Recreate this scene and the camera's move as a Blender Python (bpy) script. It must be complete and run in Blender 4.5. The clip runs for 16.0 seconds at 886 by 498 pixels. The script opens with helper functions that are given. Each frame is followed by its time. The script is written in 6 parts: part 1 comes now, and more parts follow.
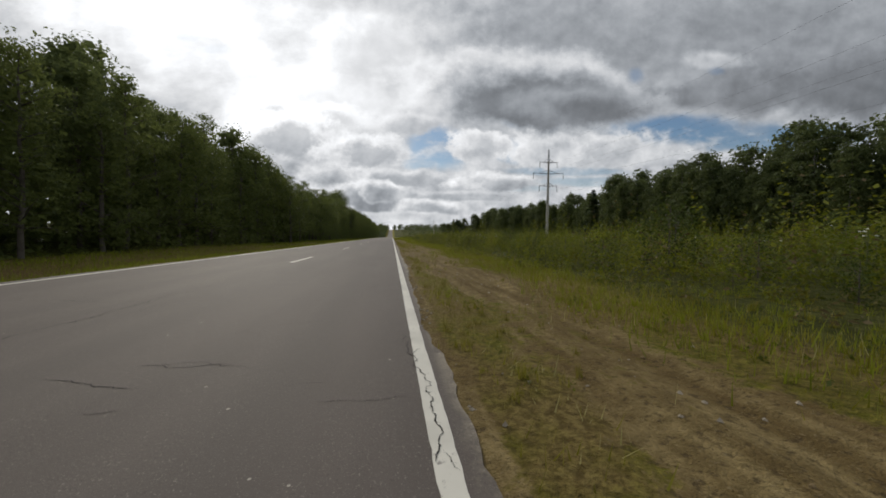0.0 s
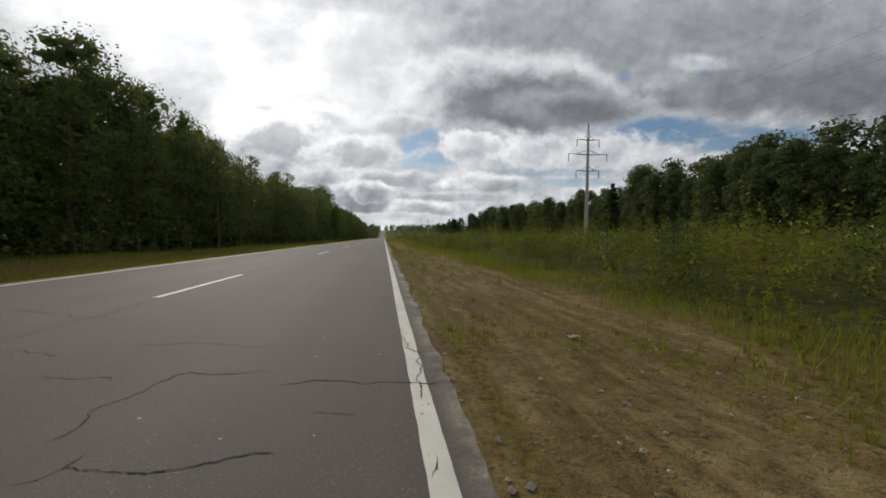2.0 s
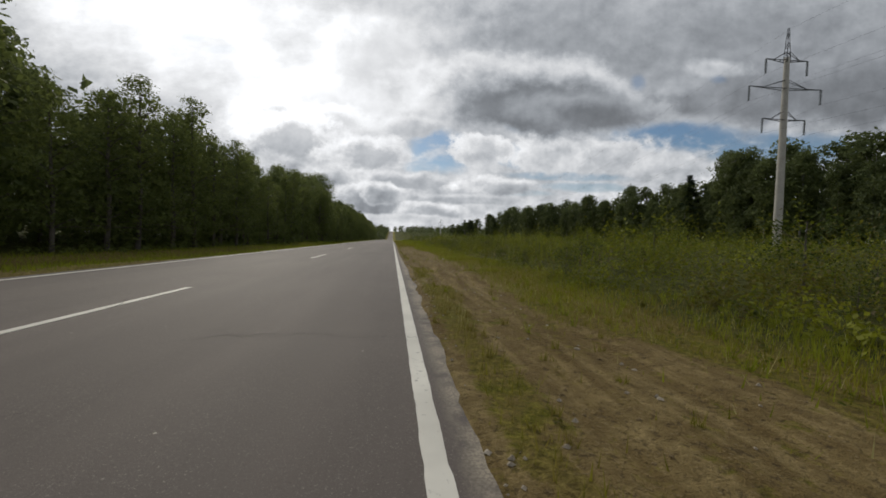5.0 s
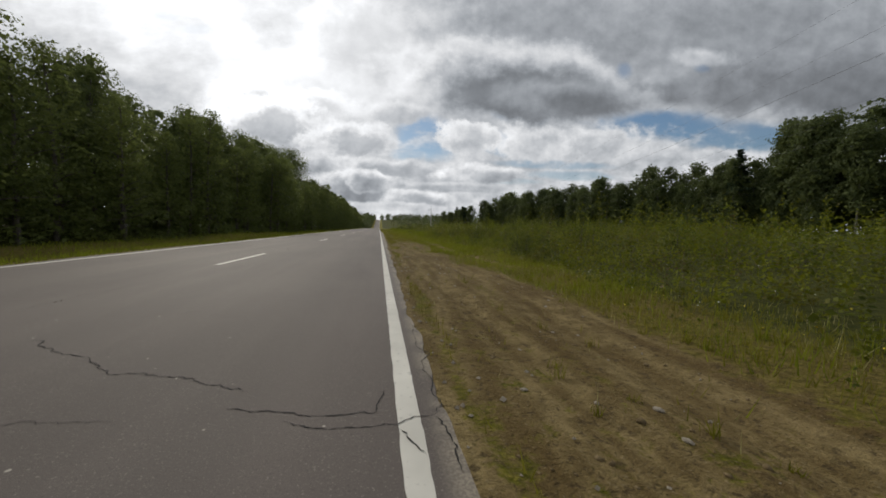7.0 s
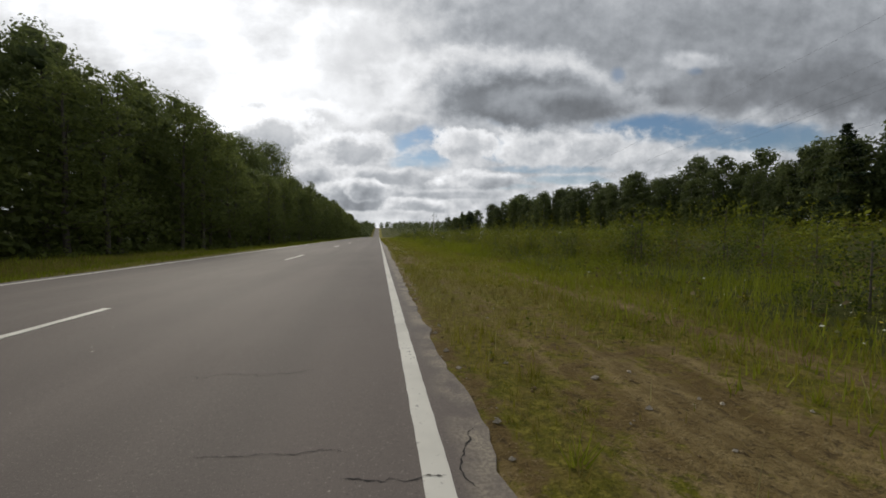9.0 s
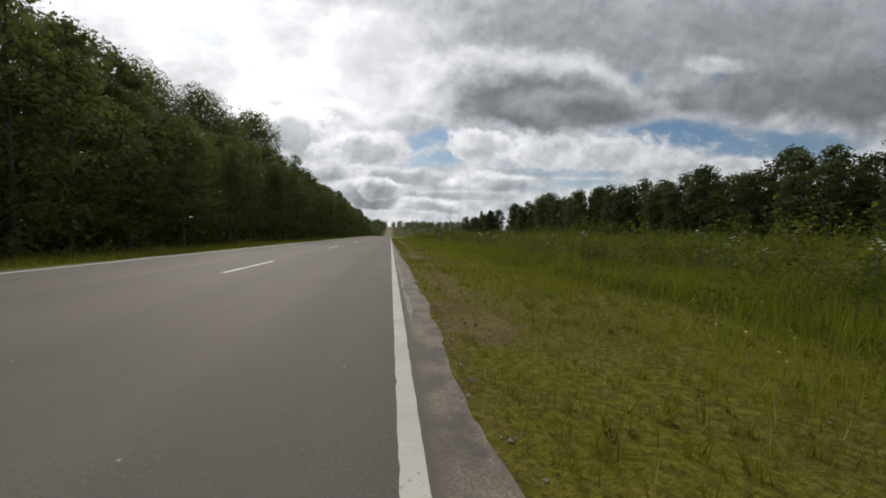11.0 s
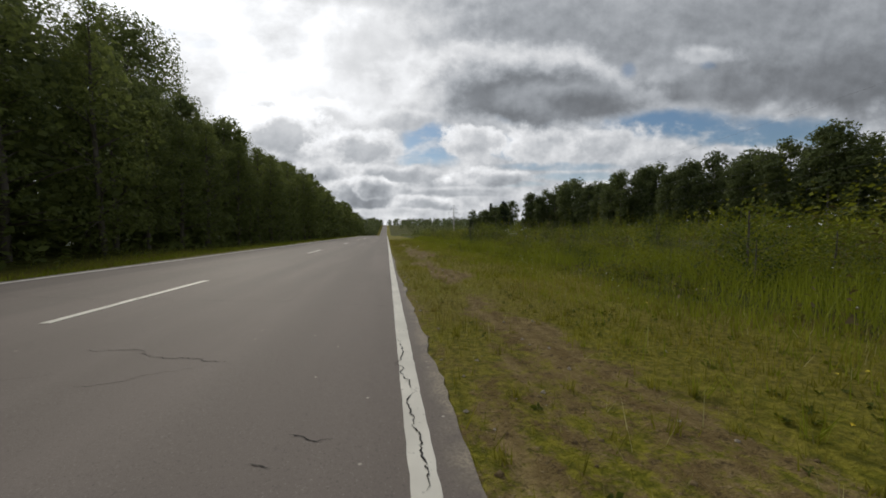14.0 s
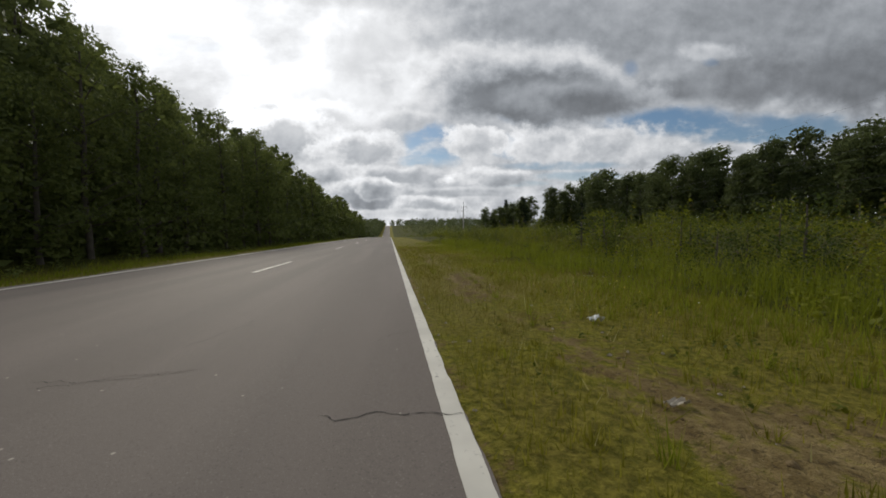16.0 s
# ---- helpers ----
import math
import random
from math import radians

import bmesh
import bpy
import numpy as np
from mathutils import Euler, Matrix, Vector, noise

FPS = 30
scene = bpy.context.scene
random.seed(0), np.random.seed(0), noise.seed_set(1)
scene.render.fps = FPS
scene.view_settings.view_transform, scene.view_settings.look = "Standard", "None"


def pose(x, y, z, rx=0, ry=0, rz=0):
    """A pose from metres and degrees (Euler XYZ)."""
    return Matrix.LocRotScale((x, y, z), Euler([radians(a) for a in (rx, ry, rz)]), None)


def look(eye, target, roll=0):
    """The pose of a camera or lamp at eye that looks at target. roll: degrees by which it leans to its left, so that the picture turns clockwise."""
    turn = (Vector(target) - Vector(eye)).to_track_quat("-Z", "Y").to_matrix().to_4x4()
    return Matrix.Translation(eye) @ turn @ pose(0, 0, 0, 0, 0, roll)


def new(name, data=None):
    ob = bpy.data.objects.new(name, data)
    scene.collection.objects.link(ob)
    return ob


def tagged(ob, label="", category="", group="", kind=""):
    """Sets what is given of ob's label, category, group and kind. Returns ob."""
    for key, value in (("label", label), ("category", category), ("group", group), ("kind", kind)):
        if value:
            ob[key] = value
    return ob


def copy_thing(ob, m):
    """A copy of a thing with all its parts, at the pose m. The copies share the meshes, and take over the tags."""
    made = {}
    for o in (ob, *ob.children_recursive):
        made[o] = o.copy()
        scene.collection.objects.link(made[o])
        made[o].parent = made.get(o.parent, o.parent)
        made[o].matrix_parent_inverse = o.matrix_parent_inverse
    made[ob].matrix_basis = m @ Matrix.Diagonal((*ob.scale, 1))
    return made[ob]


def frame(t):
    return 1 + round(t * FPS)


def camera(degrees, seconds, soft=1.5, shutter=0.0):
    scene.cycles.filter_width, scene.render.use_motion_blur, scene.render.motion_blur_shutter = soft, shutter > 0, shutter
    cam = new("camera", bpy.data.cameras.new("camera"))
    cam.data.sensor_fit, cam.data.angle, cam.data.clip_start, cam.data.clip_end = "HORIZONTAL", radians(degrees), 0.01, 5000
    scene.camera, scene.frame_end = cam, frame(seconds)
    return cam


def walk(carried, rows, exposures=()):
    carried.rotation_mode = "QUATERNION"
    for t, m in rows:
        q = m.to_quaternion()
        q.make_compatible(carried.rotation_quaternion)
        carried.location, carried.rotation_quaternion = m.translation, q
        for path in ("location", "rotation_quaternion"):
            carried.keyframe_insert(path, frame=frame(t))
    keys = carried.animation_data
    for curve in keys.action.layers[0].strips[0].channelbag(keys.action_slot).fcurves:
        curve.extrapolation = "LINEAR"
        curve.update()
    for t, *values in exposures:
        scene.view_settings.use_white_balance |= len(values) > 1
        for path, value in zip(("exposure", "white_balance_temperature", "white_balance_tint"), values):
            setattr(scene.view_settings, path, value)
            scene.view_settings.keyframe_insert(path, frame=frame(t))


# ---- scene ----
cam = camera(103.3, 16.0, soft=1.75)
PATH = [
    (0, pose(-0.238, -0.003, 0.96, 88.00, -0.85, -8.25)),
    (0.5, pose(-0.287, 4.653, 0.96, 88.20, -0.44, -8.83)),
    (1, pose(-0.270, 9.304, 0.96, 88.43, 0.31, -10.05)),
    (1.5, pose(-0.235, 13.937, 0.96, 88.37, -1.38, -8.60)),
    (2, pose(-0.229, 18.562, 0.96, 88.11, -0.62, -9.58)),
    (2.5, pose(-0.217, 23.187, 0.96, 88.28, -1.71, -8.80)),
    (3, pose(-0.235, 27.804, 0.96, 88.53, -1.24, -8.93)),
    (3.5, pose(-0.265, 32.426, 0.96, 88.67, -1.91, -8.21)),
    (6, pose(-0.185, 55.584, 0.96, 88.35, -1.48, -8.18)),
    (6.5, pose(-0.210, 60.289, 0.96, 88.05, 0.85, -10.11)),
    (7, pose(-0.164, 65.050, 0.96, 86.63, -1.69, -10.28)),
    (7.5, pose(-0.156, 69.855, 0.96, 87.94, -1.92, -9.28)),
    (8, pose(-0.194, 74.686, 0.96, 87.86, 0.09, -9.81)),
    (8.5, pose(-0.220, 79.527, 0.96, 87.47, -1.58, -9.29)),
    (9, pose(-0.227, 84.367, 0.96, 87.75, -0.32, -10.38)),
    (11.5, pose(-0.103, 108.552, 0.96, 87.82, -2.20, -8.27)),
    (12, pose(-0.130, 113.381, 0.96, 87.55, 1.92, -10.61)),
    (12.5, pose(-0.092, 118.216, 0.96, 87.61, -1.37, -9.42)),
    (13, pose(-0.100, 123.076, 0.96, 87.20, 0.36, -10.09)),
    (13.5, pose(-0.103, 128.042, 0.96, 87.54, -1.37, -9.37)),
    (14, pose(-0.143, 133.043, 0.96, 87.36, -0.33, -9.11)),
    (14.5, pose(-0.150, 138.052, 0.96, 87.49, 0.02, -10.21)),
    (15, pose(-0.175, 143.048, 0.96, 87.21, -1.94, -8.77)),
    (15.5, pose(-0.237, 148.008, 0.96, 87.59, -2.65, -8.39)),
    (16, pose(-0.323, 152.955, 0.96, 87.42, 0.17, -8.67)),
]
walk(cam, PATH)

# ---------- light: hazy sun behind broken cloud, sky dome ----------
SUN_AZ, SUN_EL, VIEW_AZ = radians(-22), radians(30), radians(8.3)
sun = new("sun", bpy.data.lights.new("sun", "SUN"))
sun.data.energy, sun.data.angle, sun.data.color = 1.5, radians(14), (1.0, 0.93, 0.79)
sun.matrix_world = look((math.sin(SUN_AZ) * math.cos(SUN_EL) * 90, math.cos(SUN_AZ) * math.cos(SUN_EL) * 90, math.sin(SUN_EL) * 90), (0, 0, 0))


class Nodes:
    """Short hand for building a node tree."""

    def __init__(self, tree):
        self.tree = tree

    def add(self, kind, ins=None, **props):
        n = self.tree.nodes.new(kind)
        if "operation" in props:
            n.operation = props["operation"]
        if "use_clamp" in props:
            n.use_clamp = props["use_clamp"]
        if "interpolation_type" in props:
            n.interpolation_type = props["interpolation_type"]
        if "data_type" in props:
            n.data_type = props["data_type"]
        if "feature" in props:
            n.feature = props["feature"]
        if "attribute_name" in props:
            n.attribute_name = props["attribute_name"]
        for k, v in (ins or {}).items():
            if isinstance(v, bpy.types.NodeSocket):
                self.tree.links.new(v, n.inputs[k])
            else:
                n.inputs[k].default_value = v
        return n

    def math(self, op, a, b=0.0, c=0.0, clamp=False):
        return self.add("ShaderNodeMath", {0: a, 1: b, 2: c}, operation=op, use_clamp=clamp).outputs[0]

    def noise(self, vec, scale, detail=4.0, rough=0.55, dist=0.0):
        return self.add("ShaderNodeTexNoise", {"Vector": vec, "Scale": scale, "Detail": detail, "Roughness": rough, "Distortion": dist})

    def step(self, v, lo, hi, a=0.0, b=1.0):
        n = self.add("ShaderNodeMapRange", {"Value": v, "From Min": lo, "From Max": hi, "To Min": a, "To Max": b}, interpolation_type="SMOOTHSTEP")
        return n.outputs[0]

    def mix(self, f, a, b):
        n = self.add("ShaderNodeMix", data_type="RGBA")
        for i, v in ((0, f), (6, a), (7, b)):
            if isinstance(v, bpy.types.NodeSocket):
                self.tree.links.new(v, n.inputs[i])
            else:
                n.inputs[i].default_value = (*v, 1) if i else v
        return n.outputs[2]

    def link(self, a, b):
        self.tree.links.new(a, b)


def build_sky():
    """Broken cumulus against a low sun: back to front, each heap bright at its thin rim and grey at its heart."""
    world = bpy.data.worlds.new("cloudy_sky")
    scene.world = world
    world.use_nodes = True
    N = Nodes(world.node_tree)
    bg = world.node_tree.nodes["Background"]
    d = N.add("ShaderNodeTexCoord").outputs["Generated"]
    x, y, z = N.add("ShaderNodeSeparateXYZ", {0: d}).outputs
    vec = lambda op, a, b=(0, 0, 0), c=(0, 0, 0): N.add("ShaderNodeVectorMath", {0: a, 1: b, 2: c}, operation=op).outputs[0]
    # coordinates on a plane facing down the road; behind the viewer the deck simply goes on
    ahead = N.math("ADD", N.math("MULTIPLY", x, math.sin(VIEW_AZ)), N.math("MULTIPLY", y, math.cos(VIEW_AZ)))
    right = N.math("SUBTRACT", N.math("MULTIPLY", x, math.cos(VIEW_AZ)), N.math("MULTIPLY", y, math.sin(VIEW_AZ)))
    depth = N.math("SMOOTH_MAX", N.math("ABSOLUTE", ahead), 0.3, 0.2)
    front = N.step(ahead, -0.1, 0.3)
    up = N.math("DIVIDE", z, depth)
    flat = N.add("ShaderNodeCombineXYZ", {0: N.math("DIVIDE", right, depth), 1: up, 2: N.math("MULTIPLY", front, 0.5)}).outputs[0]
    squash = vec("MULTIPLY", flat, (1.0, 1.12, 1.0))
    large = vec("SUBTRACT", N.noise(squash, 4.2, 8.0, 0.60).outputs["Color"], (0.5, 0.5, 0.5))
    small = vec("SUBTRACT", N.noise(squash, 11.0, 8.0, 0.62).outputs["Color"], (0.5, 0.5, 0.5))
    # billows: the same field read twice gives a lit and a shaded side
    billow = N.noise(squash, 9.0, 7.0, 0.58).outputs["Fac"]
    relief = N.math("SUBTRACT", billow, N.noise(vec("ADD", squash, (-0.012, 0.024, 0.0)), 9.0, 7.0, 0.58).outputs["Fac"])
    fine = N.noise(vec("MULTIPLY", flat, (1.0, 2.0, 1.0)), 9.0, 6.0, 0.6).outputs["Fac"]

    def away(u, v, su, sv, big, rag):
        """Distance from a ragged ellipse's centre, 1 at its rim."""
        p = vec("MULTIPLY", vec("SUBTRACT", flat, (u, v, 0)), (1 / su, 1 / sv, 0))
        return N.add("ShaderNodeVectorMath", {0: vec("MULTIPLY_ADD", large if big else small, (rag, rag, 0), p)}, operation="LENGTH").outputs["Value"]

    # the thin sheet behind everything, streaked, brightest low down
    light = N.math("MULTIPLY_ADD", N.math("SUBTRACT", fine, 0.5), 0.6, N.step(up, 0.02, 0.45, 0.62, 0.42))
    clear = N.math("MULTIPLY", fine, 0.0)
    for u, v, su, sv, amount in SKY_GAPS:
        clear = N.math("MAXIMUM", clear, N.math("MULTIPLY", N.step(away(u, v, su, sv, 0, 1.1), 0.55, 1.25, amount, 0.0), front))
    clear = N.math("MULTIPLY", clear, N.step(fine, 0.50, 0.72, 1.0, 0.35))
    for u, v, su, sv, rim, heart, edge, big in CLOUDS:
        r = away(u, v, su, sv, big, 1.9)
        low = away(u + su * 0.12, v - sv * 0.30, su, sv, big, 1.9)
        cover = N.math("MULTIPLY", N.step(r, 1.0 - edge * 0.5, 1.0 + edge * 0.5, 1.0, 0.0), front)
        tone = N.step(low, 0.40, 1.12, heart, rim)
        light = N.add("ShaderNodeMix", {0: cover, 2: light, 3: tone}, data_type="FLOAT").outputs[0]
        clear = N.math("MULTIPLY", clear, N.math("SUBTRACT", 1.0, cover))
    for u, v, su, sv, amount in SMALL_GAPS:
        clear = N.math("MAXIMUM", clear, N.math("MULTIPLY", N.step(away(u, v, su, sv, 0, 1.3), 0.3, 1.3, amount, 0.0), front))
    light = N.math("MULTIPLY", light, N.math("MULTIPLY_ADD", relief, N.step(up, 0.15, 0.4, 1.5, 0.8), N.math("MULTIPLY_ADD", N.math("SUBTRACT", billow, 0.5), 0.3, 1.0)))
    glow = N.math("MULTIPLY", fine, 0.0)
    for u, v, su, sv, amount in SUN_GLOW:
        glow = N.math("ADD", glow, N.math("MULTIPLY", N.step(away(u, v, su, sv, 1, 1.0), 0.0, 2.0, amount, 0.0), front))
    light = N.math("MULTIPLY_ADD", glow, N.step(billow, 0.36, 0.62, 1.1, 0.8), light)
    light = N.math("MINIMUM", N.math("SMOOTH_MAX", light, 0.13, 0.05), 1.4)
    sky = N.add("ShaderNodeTexSky")
    sky.sky_type, sky.sun_disc, sky.sun_elevation, sky.sun_rotation = "NISHITA", False, SUN_EL, SUN_AZ
    sky.air_density, sky.dust_density = 1.2, 0.6
    blue = N.add("ShaderNodeVectorMath", {0: sky.outputs[0], 1: (0.052, 0.060, 0.069)}, operation="MULTIPLY").outputs[0]
    tint = N.mix(N.step(light, 0.2, 0.8), (0.935, 1.0, 1.09), (0.985, 1.0, 1.025))
    cloud = N.add("ShaderNodeVectorMath", {0: tint, "Scale": light}, operation="SCALE").outputs[0]
    out = N.mix(clear, cloud, blue)
    out = N.mix(N.step(z, -0.035, -0.01), (0.05, 0.06, 0.04), out)
    N.link(out, bg.inputs["Color"])
    bg.inputs["Strength"].default_value = 1.0


# place across and up, half width, half height, amount
SUN_GLOW = [
    (-0.60, 0.543, 0.371, 0.177, 0.58),
    (-1.01, 0.737, 0.419, 0.194, 0.60),
    (-0.28, 0.400, 0.260, 0.150, 0.20),
]
# then how bright the rim and the heart are, softness of the edge, large or small billows
CLOUDS = [
    (0.419, 0.255, 0.242, 0.055, 0.72, 0.52, 0.55, 0),
    (0.854, 0.234, 0.145, 0.019, 0.62, 0.55, 0.7, 0),
    (-0.509, 0.347, 0.121, 0.077, 0.95, 0.46, 0.6, 1),
    (-0.291, 0.411, 0.194, 0.055, 0.95, 0.56, 0.7, 1),
    (-0.339, 0.331, 0.113, 0.042, 0.8, 0.5, 0.5, 0),
    (-0.113, 0.315, 0.129, 0.035, 0.66, 0.44, 0.5, 0),
    (-0.444, 0.281, 0.148, 0.074, 0.9, 0.4, 0.4, 0),
    (-0.291, 0.165, 0.129, 0.039, 0.7, 0.44, 0.5, 0),
    (-0.223, 0.242, 0.123, 0.052, 0.82, 0.4, 0.4, 0),
    (0.099, 0.255, 0.081, 0.055, 0.82, 0.56, 0.3, 0),
    (0.282, 0.255, 0.121, 0.058, 0.8, 0.6, 0.4, 0),
    (-0.113, 0.165, 0.153, 0.024, 0.66, 0.42, 0.5, 0),
    (0.148, 0.158, 0.129, 0.027, 0.8, 0.46, 0.35, 0),
    (0.048, 0.116, 0.194, 0.016, 0.64, 0.46, 0.6, 0),
    (-0.249, 0.113, 0.155, 0.042, 0.8, 0.35, 0.4, 0),
    (-0.186, 0.126, 0.065, 0.029, 0.85, 0.4, 0.3, 0),
    (-0.033, 0.081, 0.100, 0.027, 0.8, 0.44, 0.35, 0),
    (-0.130, 0.058, 0.194, 0.015, 0.7, 0.62, 0.5, 0),
    (-0.194, 0.516, 0.153, 0.129, 0.8, 0.36, 0.7, 1),
    (0.306, 0.597, 0.532, 0.177, 0.58, 0.31, 0.6, 1),
    (0.903, 0.621, 0.677, 0.145, 0.4, 0.29, 0.7, 1),
    (0.677, 0.419, 0.210, 0.048, 0.42, 0.24, 0.7, 1),
    (0.193, 0.423, 0.363, 0.116, 0.7, 0.19, 0.45, 1),
    (0.370, 0.379, 0.194, 0.055, 0.36, 0.185, 0.7, 1),
    (1.161, 0.460, 0.468, 0.145, 0.32, 0.195, 0.7, 1),
    (0.757, 0.506, 0.077, 0.024, 0.55, 0.48, 0.9, 0),
]
SKY_GAPS = [
    (0.677, 0.313, 0.218, 0.044, 1.0),
    (0.903, 0.290, 0.226, 0.045, 0.95),
    (1.080, 0.303, 0.129, 0.035, 0.9),
    (0.249, 0.329, 0.074, 0.029, 0.95),
    (-0.013, 0.250, 0.097, 0.058, 0.95),
    (0.193, 0.245, 0.055, 0.035, 0.8),
    (-0.068, 0.206, 0.055, 0.019, 0.7),
    (0.346, 0.190, 0.177, 0.013, 0.6),
    (0.209, 0.140, 0.097, 0.010, 0.5),
    (0.403, 0.161, 0.129, 0.015, 0.6),
]
SMALL_GAPS = [
    (0.532, 0.461, 0.024, 0.024, 0.5),
    (0.761, 0.474, 0.027, 0.013, 0.4),
    (-0.730, 0.548, 0.048, 0.015, 0.25),
    (-0.643, 0.515, 0.055, 0.015, 0.3),
]
build_sky()


# ---------- materials ----------
def material(name):
    m = bpy.data.materials.new(name)
    m.use_nodes = True
    return m, Nodes(m.node_tree), m.node_tree.nodes["Principled BSDF"]


def leaf_material(name, dark, bright, see_through=0.35, spread=0.5, patchy=0.7, third=None):
    """Foliage: each leaf its own shade, patches over the plant, light passing through."""
    m, N, bsdf = material(name)
    geo = N.add("ShaderNodeNewGeometry")
    info = N.add("ShaderNodeObjectInfo")
    co = N.add("ShaderNodeTexCoord").outputs["Object"]
    patch = N.noise(co, 0.55, 3.0).outputs["Fac"]
    f = N.math("MULTIPLY_ADD", geo.outputs["Random Per Island"], spread, N.math("MULTIPLY_ADD", info.outputs["Random"], 0.25, N.math("MULTIPLY_ADD", patch, patchy, -0.10 - patchy * 0.5)), clamp=True)
    col = N.mix(f, dark, bright)
    if third:
        p2 = N.noise(N.add("ShaderNodeVectorMath", {0: co, 1: (17.0, 5.0, 3.0)}, operation="ADD").outputs[0], 0.42, 4.0, 0.6).outputs["Fac"]
        one = N.math("MULTIPLY_ADD", geo.outputs["Random Per Island"], 0.16, p2)
        col = N.mix(N.step(one, 0.60, 0.71, 0.0, 0.85), col, third)
    bsdf.inputs["Roughness"].default_value = 0.55
    bsdf.inputs["Specular IOR Level"].default_value = 0.12
    N.link(col, bsdf.inputs["Base Color"])
    back = N.add("ShaderNodeBsdfTranslucent", {"Color": N.mix(0.5, col, bright)})
    both = N.add("ShaderNodeMixShader", {0: see_through, 1: bsdf.outputs[0], 2: back.outputs[0]})
    N.link(both.outputs[0], m.node_tree.nodes["Material Output"].inputs["Surface"])
    return m


def plain_material(name, a, b, scale=6.0, rough=0.8, bump=0.2, metal=0.0, bump_scale=None):
    """Two tones mixed by noise at two sizes, with fine relief."""
    m, N, bsdf = material(name)
    co = N.add("ShaderNodeTexCoord").outputs["Object"]
    n1 = N.noise(co, scale, 5.0, 0.6).outputs["Fac"]
    n2 = N.noise(co, scale * 9, 4.0, 0.6).outputs["Fac"]
    f = N.math("MULTIPLY_ADD", n1, 0.75, N.math("MULTIPLY", n2, 0.35), clamp=True)
    N.link(N.mix(N.step(f, 0.3, 0.8), a, b), bsdf.inputs["Base Color"])
    bsdf.inputs["Roughness"].default_value = rough
    bsdf.inputs["Metallic"].default_value = metal
    bmp = N.add("ShaderNodeBump", {"Strength": bump, "Distance": 0.01, "Height": N.noise(co, bump_scale or scale * 12, 4.0).outputs["Fac"]})
    N.link(bmp.outputs[0], bsdf.inputs["Normal"])
    return m


def asphalt_material():
    m, N, bsdf = material("worn_asphalt")
    co = N.add("ShaderNodeTexCoord").outputs["Object"]
    sep = N.add("ShaderNodeSeparateXYZ", {0: co})
    long = N.add("ShaderNodeVectorMath", {0: co, 1: (1.0, 0.12, 1.0)}, operation="MULTIPLY").outputs[0]
    streak = N.noise(long, 0.9, 4.0, 0.6).outputs["Fac"]
    blotch = N.noise(co, 0.35, 5.0, 0.6).outputs["Fac"]
    grit = N.noise(co, 260.0, 2.0, 0.6).outputs["Fac"]
    grit2 = N.noise(co, 60.0, 3.0, 0.6).outputs["Fac"]
    fleck = N.noise(co, 105.0, 1.0, 0.5).outputs["Fac"]
    col = N.mix(N.step(streak, 0.30, 0.70), (0.113, 0.092, 0.081), (0.150, 0.123, 0.108))
    col = N.mix(N.step(blotch, 0.40, 0.75, 0.0, 0.55), col, (0.158, 0.133, 0.116))
    later = N.step(N.math("MULTIPLY_ADD", blotch, 6.0, sep.outputs[1]), 100.0, 114.0, 0.0, 0.75)
    col = N.mix(later, col, N.mix(N.step(streak, 0.3, 0.7), (0.158, 0.133, 0.116), (0.192, 0.162, 0.143)))
    # darker wheel tracks and oil along each lane
    for centre in (-0.95, -2.55, -4.45, -6.05):
        off = N.math("ABSOLUTE", N.math("SUBTRACT", sep.outputs[0], centre))
        w = N.math("MULTIPLY", N.step(off, 0.05, 0.42, 0.42, 0.0), N.step(streak, 0.35, 0.65))
        col = N.mix(w, col, (0.095, 0.080, 0.071))
    col = N.mix(N.step(sep.outputs[1], 45.0, 100.0, 0.25, 0.0), col, (0.036, 0.030, 0.026))
    # lighter stones in the binder
    col = N.mix(N.step(grit, 0.60, 0.74, 0.0, 0.55), col, (0.309, 0.277, 0.239))
    col = N.mix(N.step(grit2, 0.30, 0.42, 0.35, 0.0), col, (0.070, 0.060, 0.053))
    col = N.mix(N.step(fleck, 0.66, 0.74, 0.0, 0.6), col, (0.278, 0.247, 0.216))
    col = N.mix(N.step(fleck, 0.26, 0.34, 0.5, 0.0), col, (0.052, 0.045, 0.039))
    chip = N.add("ShaderNodeTexVoronoi", {"Vector": co, "Scale": 5.5}, feature="F1")
    spot = N.step(chip.outputs["Distance"], 0.040, 0.062, 1.0, 0.0)
    keep = N.step(N.add("ShaderNodeSeparateXYZ", {0: chip.outputs["Color"]}).outputs[0], 0.45, 0.49)
    col = N.mix(N.math("MULTIPLY", spot, keep), col, (0.371, 0.337, 0.285))
    # blown sand beyond the edge line
    sand = N.math("MULTIPLY", N.step(sep.outputs[0], 0.06, 0.20, 0.0, 0.9), N.step(N.noise(co, 3.0, 5.0, 0.65).outputs["Fac"], 0.36, 0.60))
    col = N.mix(sand, col, N.mix(N.step(grit2, 0.4, 0.6), (0.216, 0.185, 0.143), (0.350, 0.302, 0.230)))
    N.link(col, bsdf.inputs["Base Color"])
    bsdf.inputs["Roughness"].default_value = 0.78
    bsdf.inputs["Specular IOR Level"].default_value = 0.35
    bmp = N.add("ShaderNodeBump", {"Strength": 0.35, "Distance": 0.004, "Height": N.math("ADD", grit, grit2)})
    N.link(bmp.outputs[0], bsdf.inputs["Normal"])
    return m


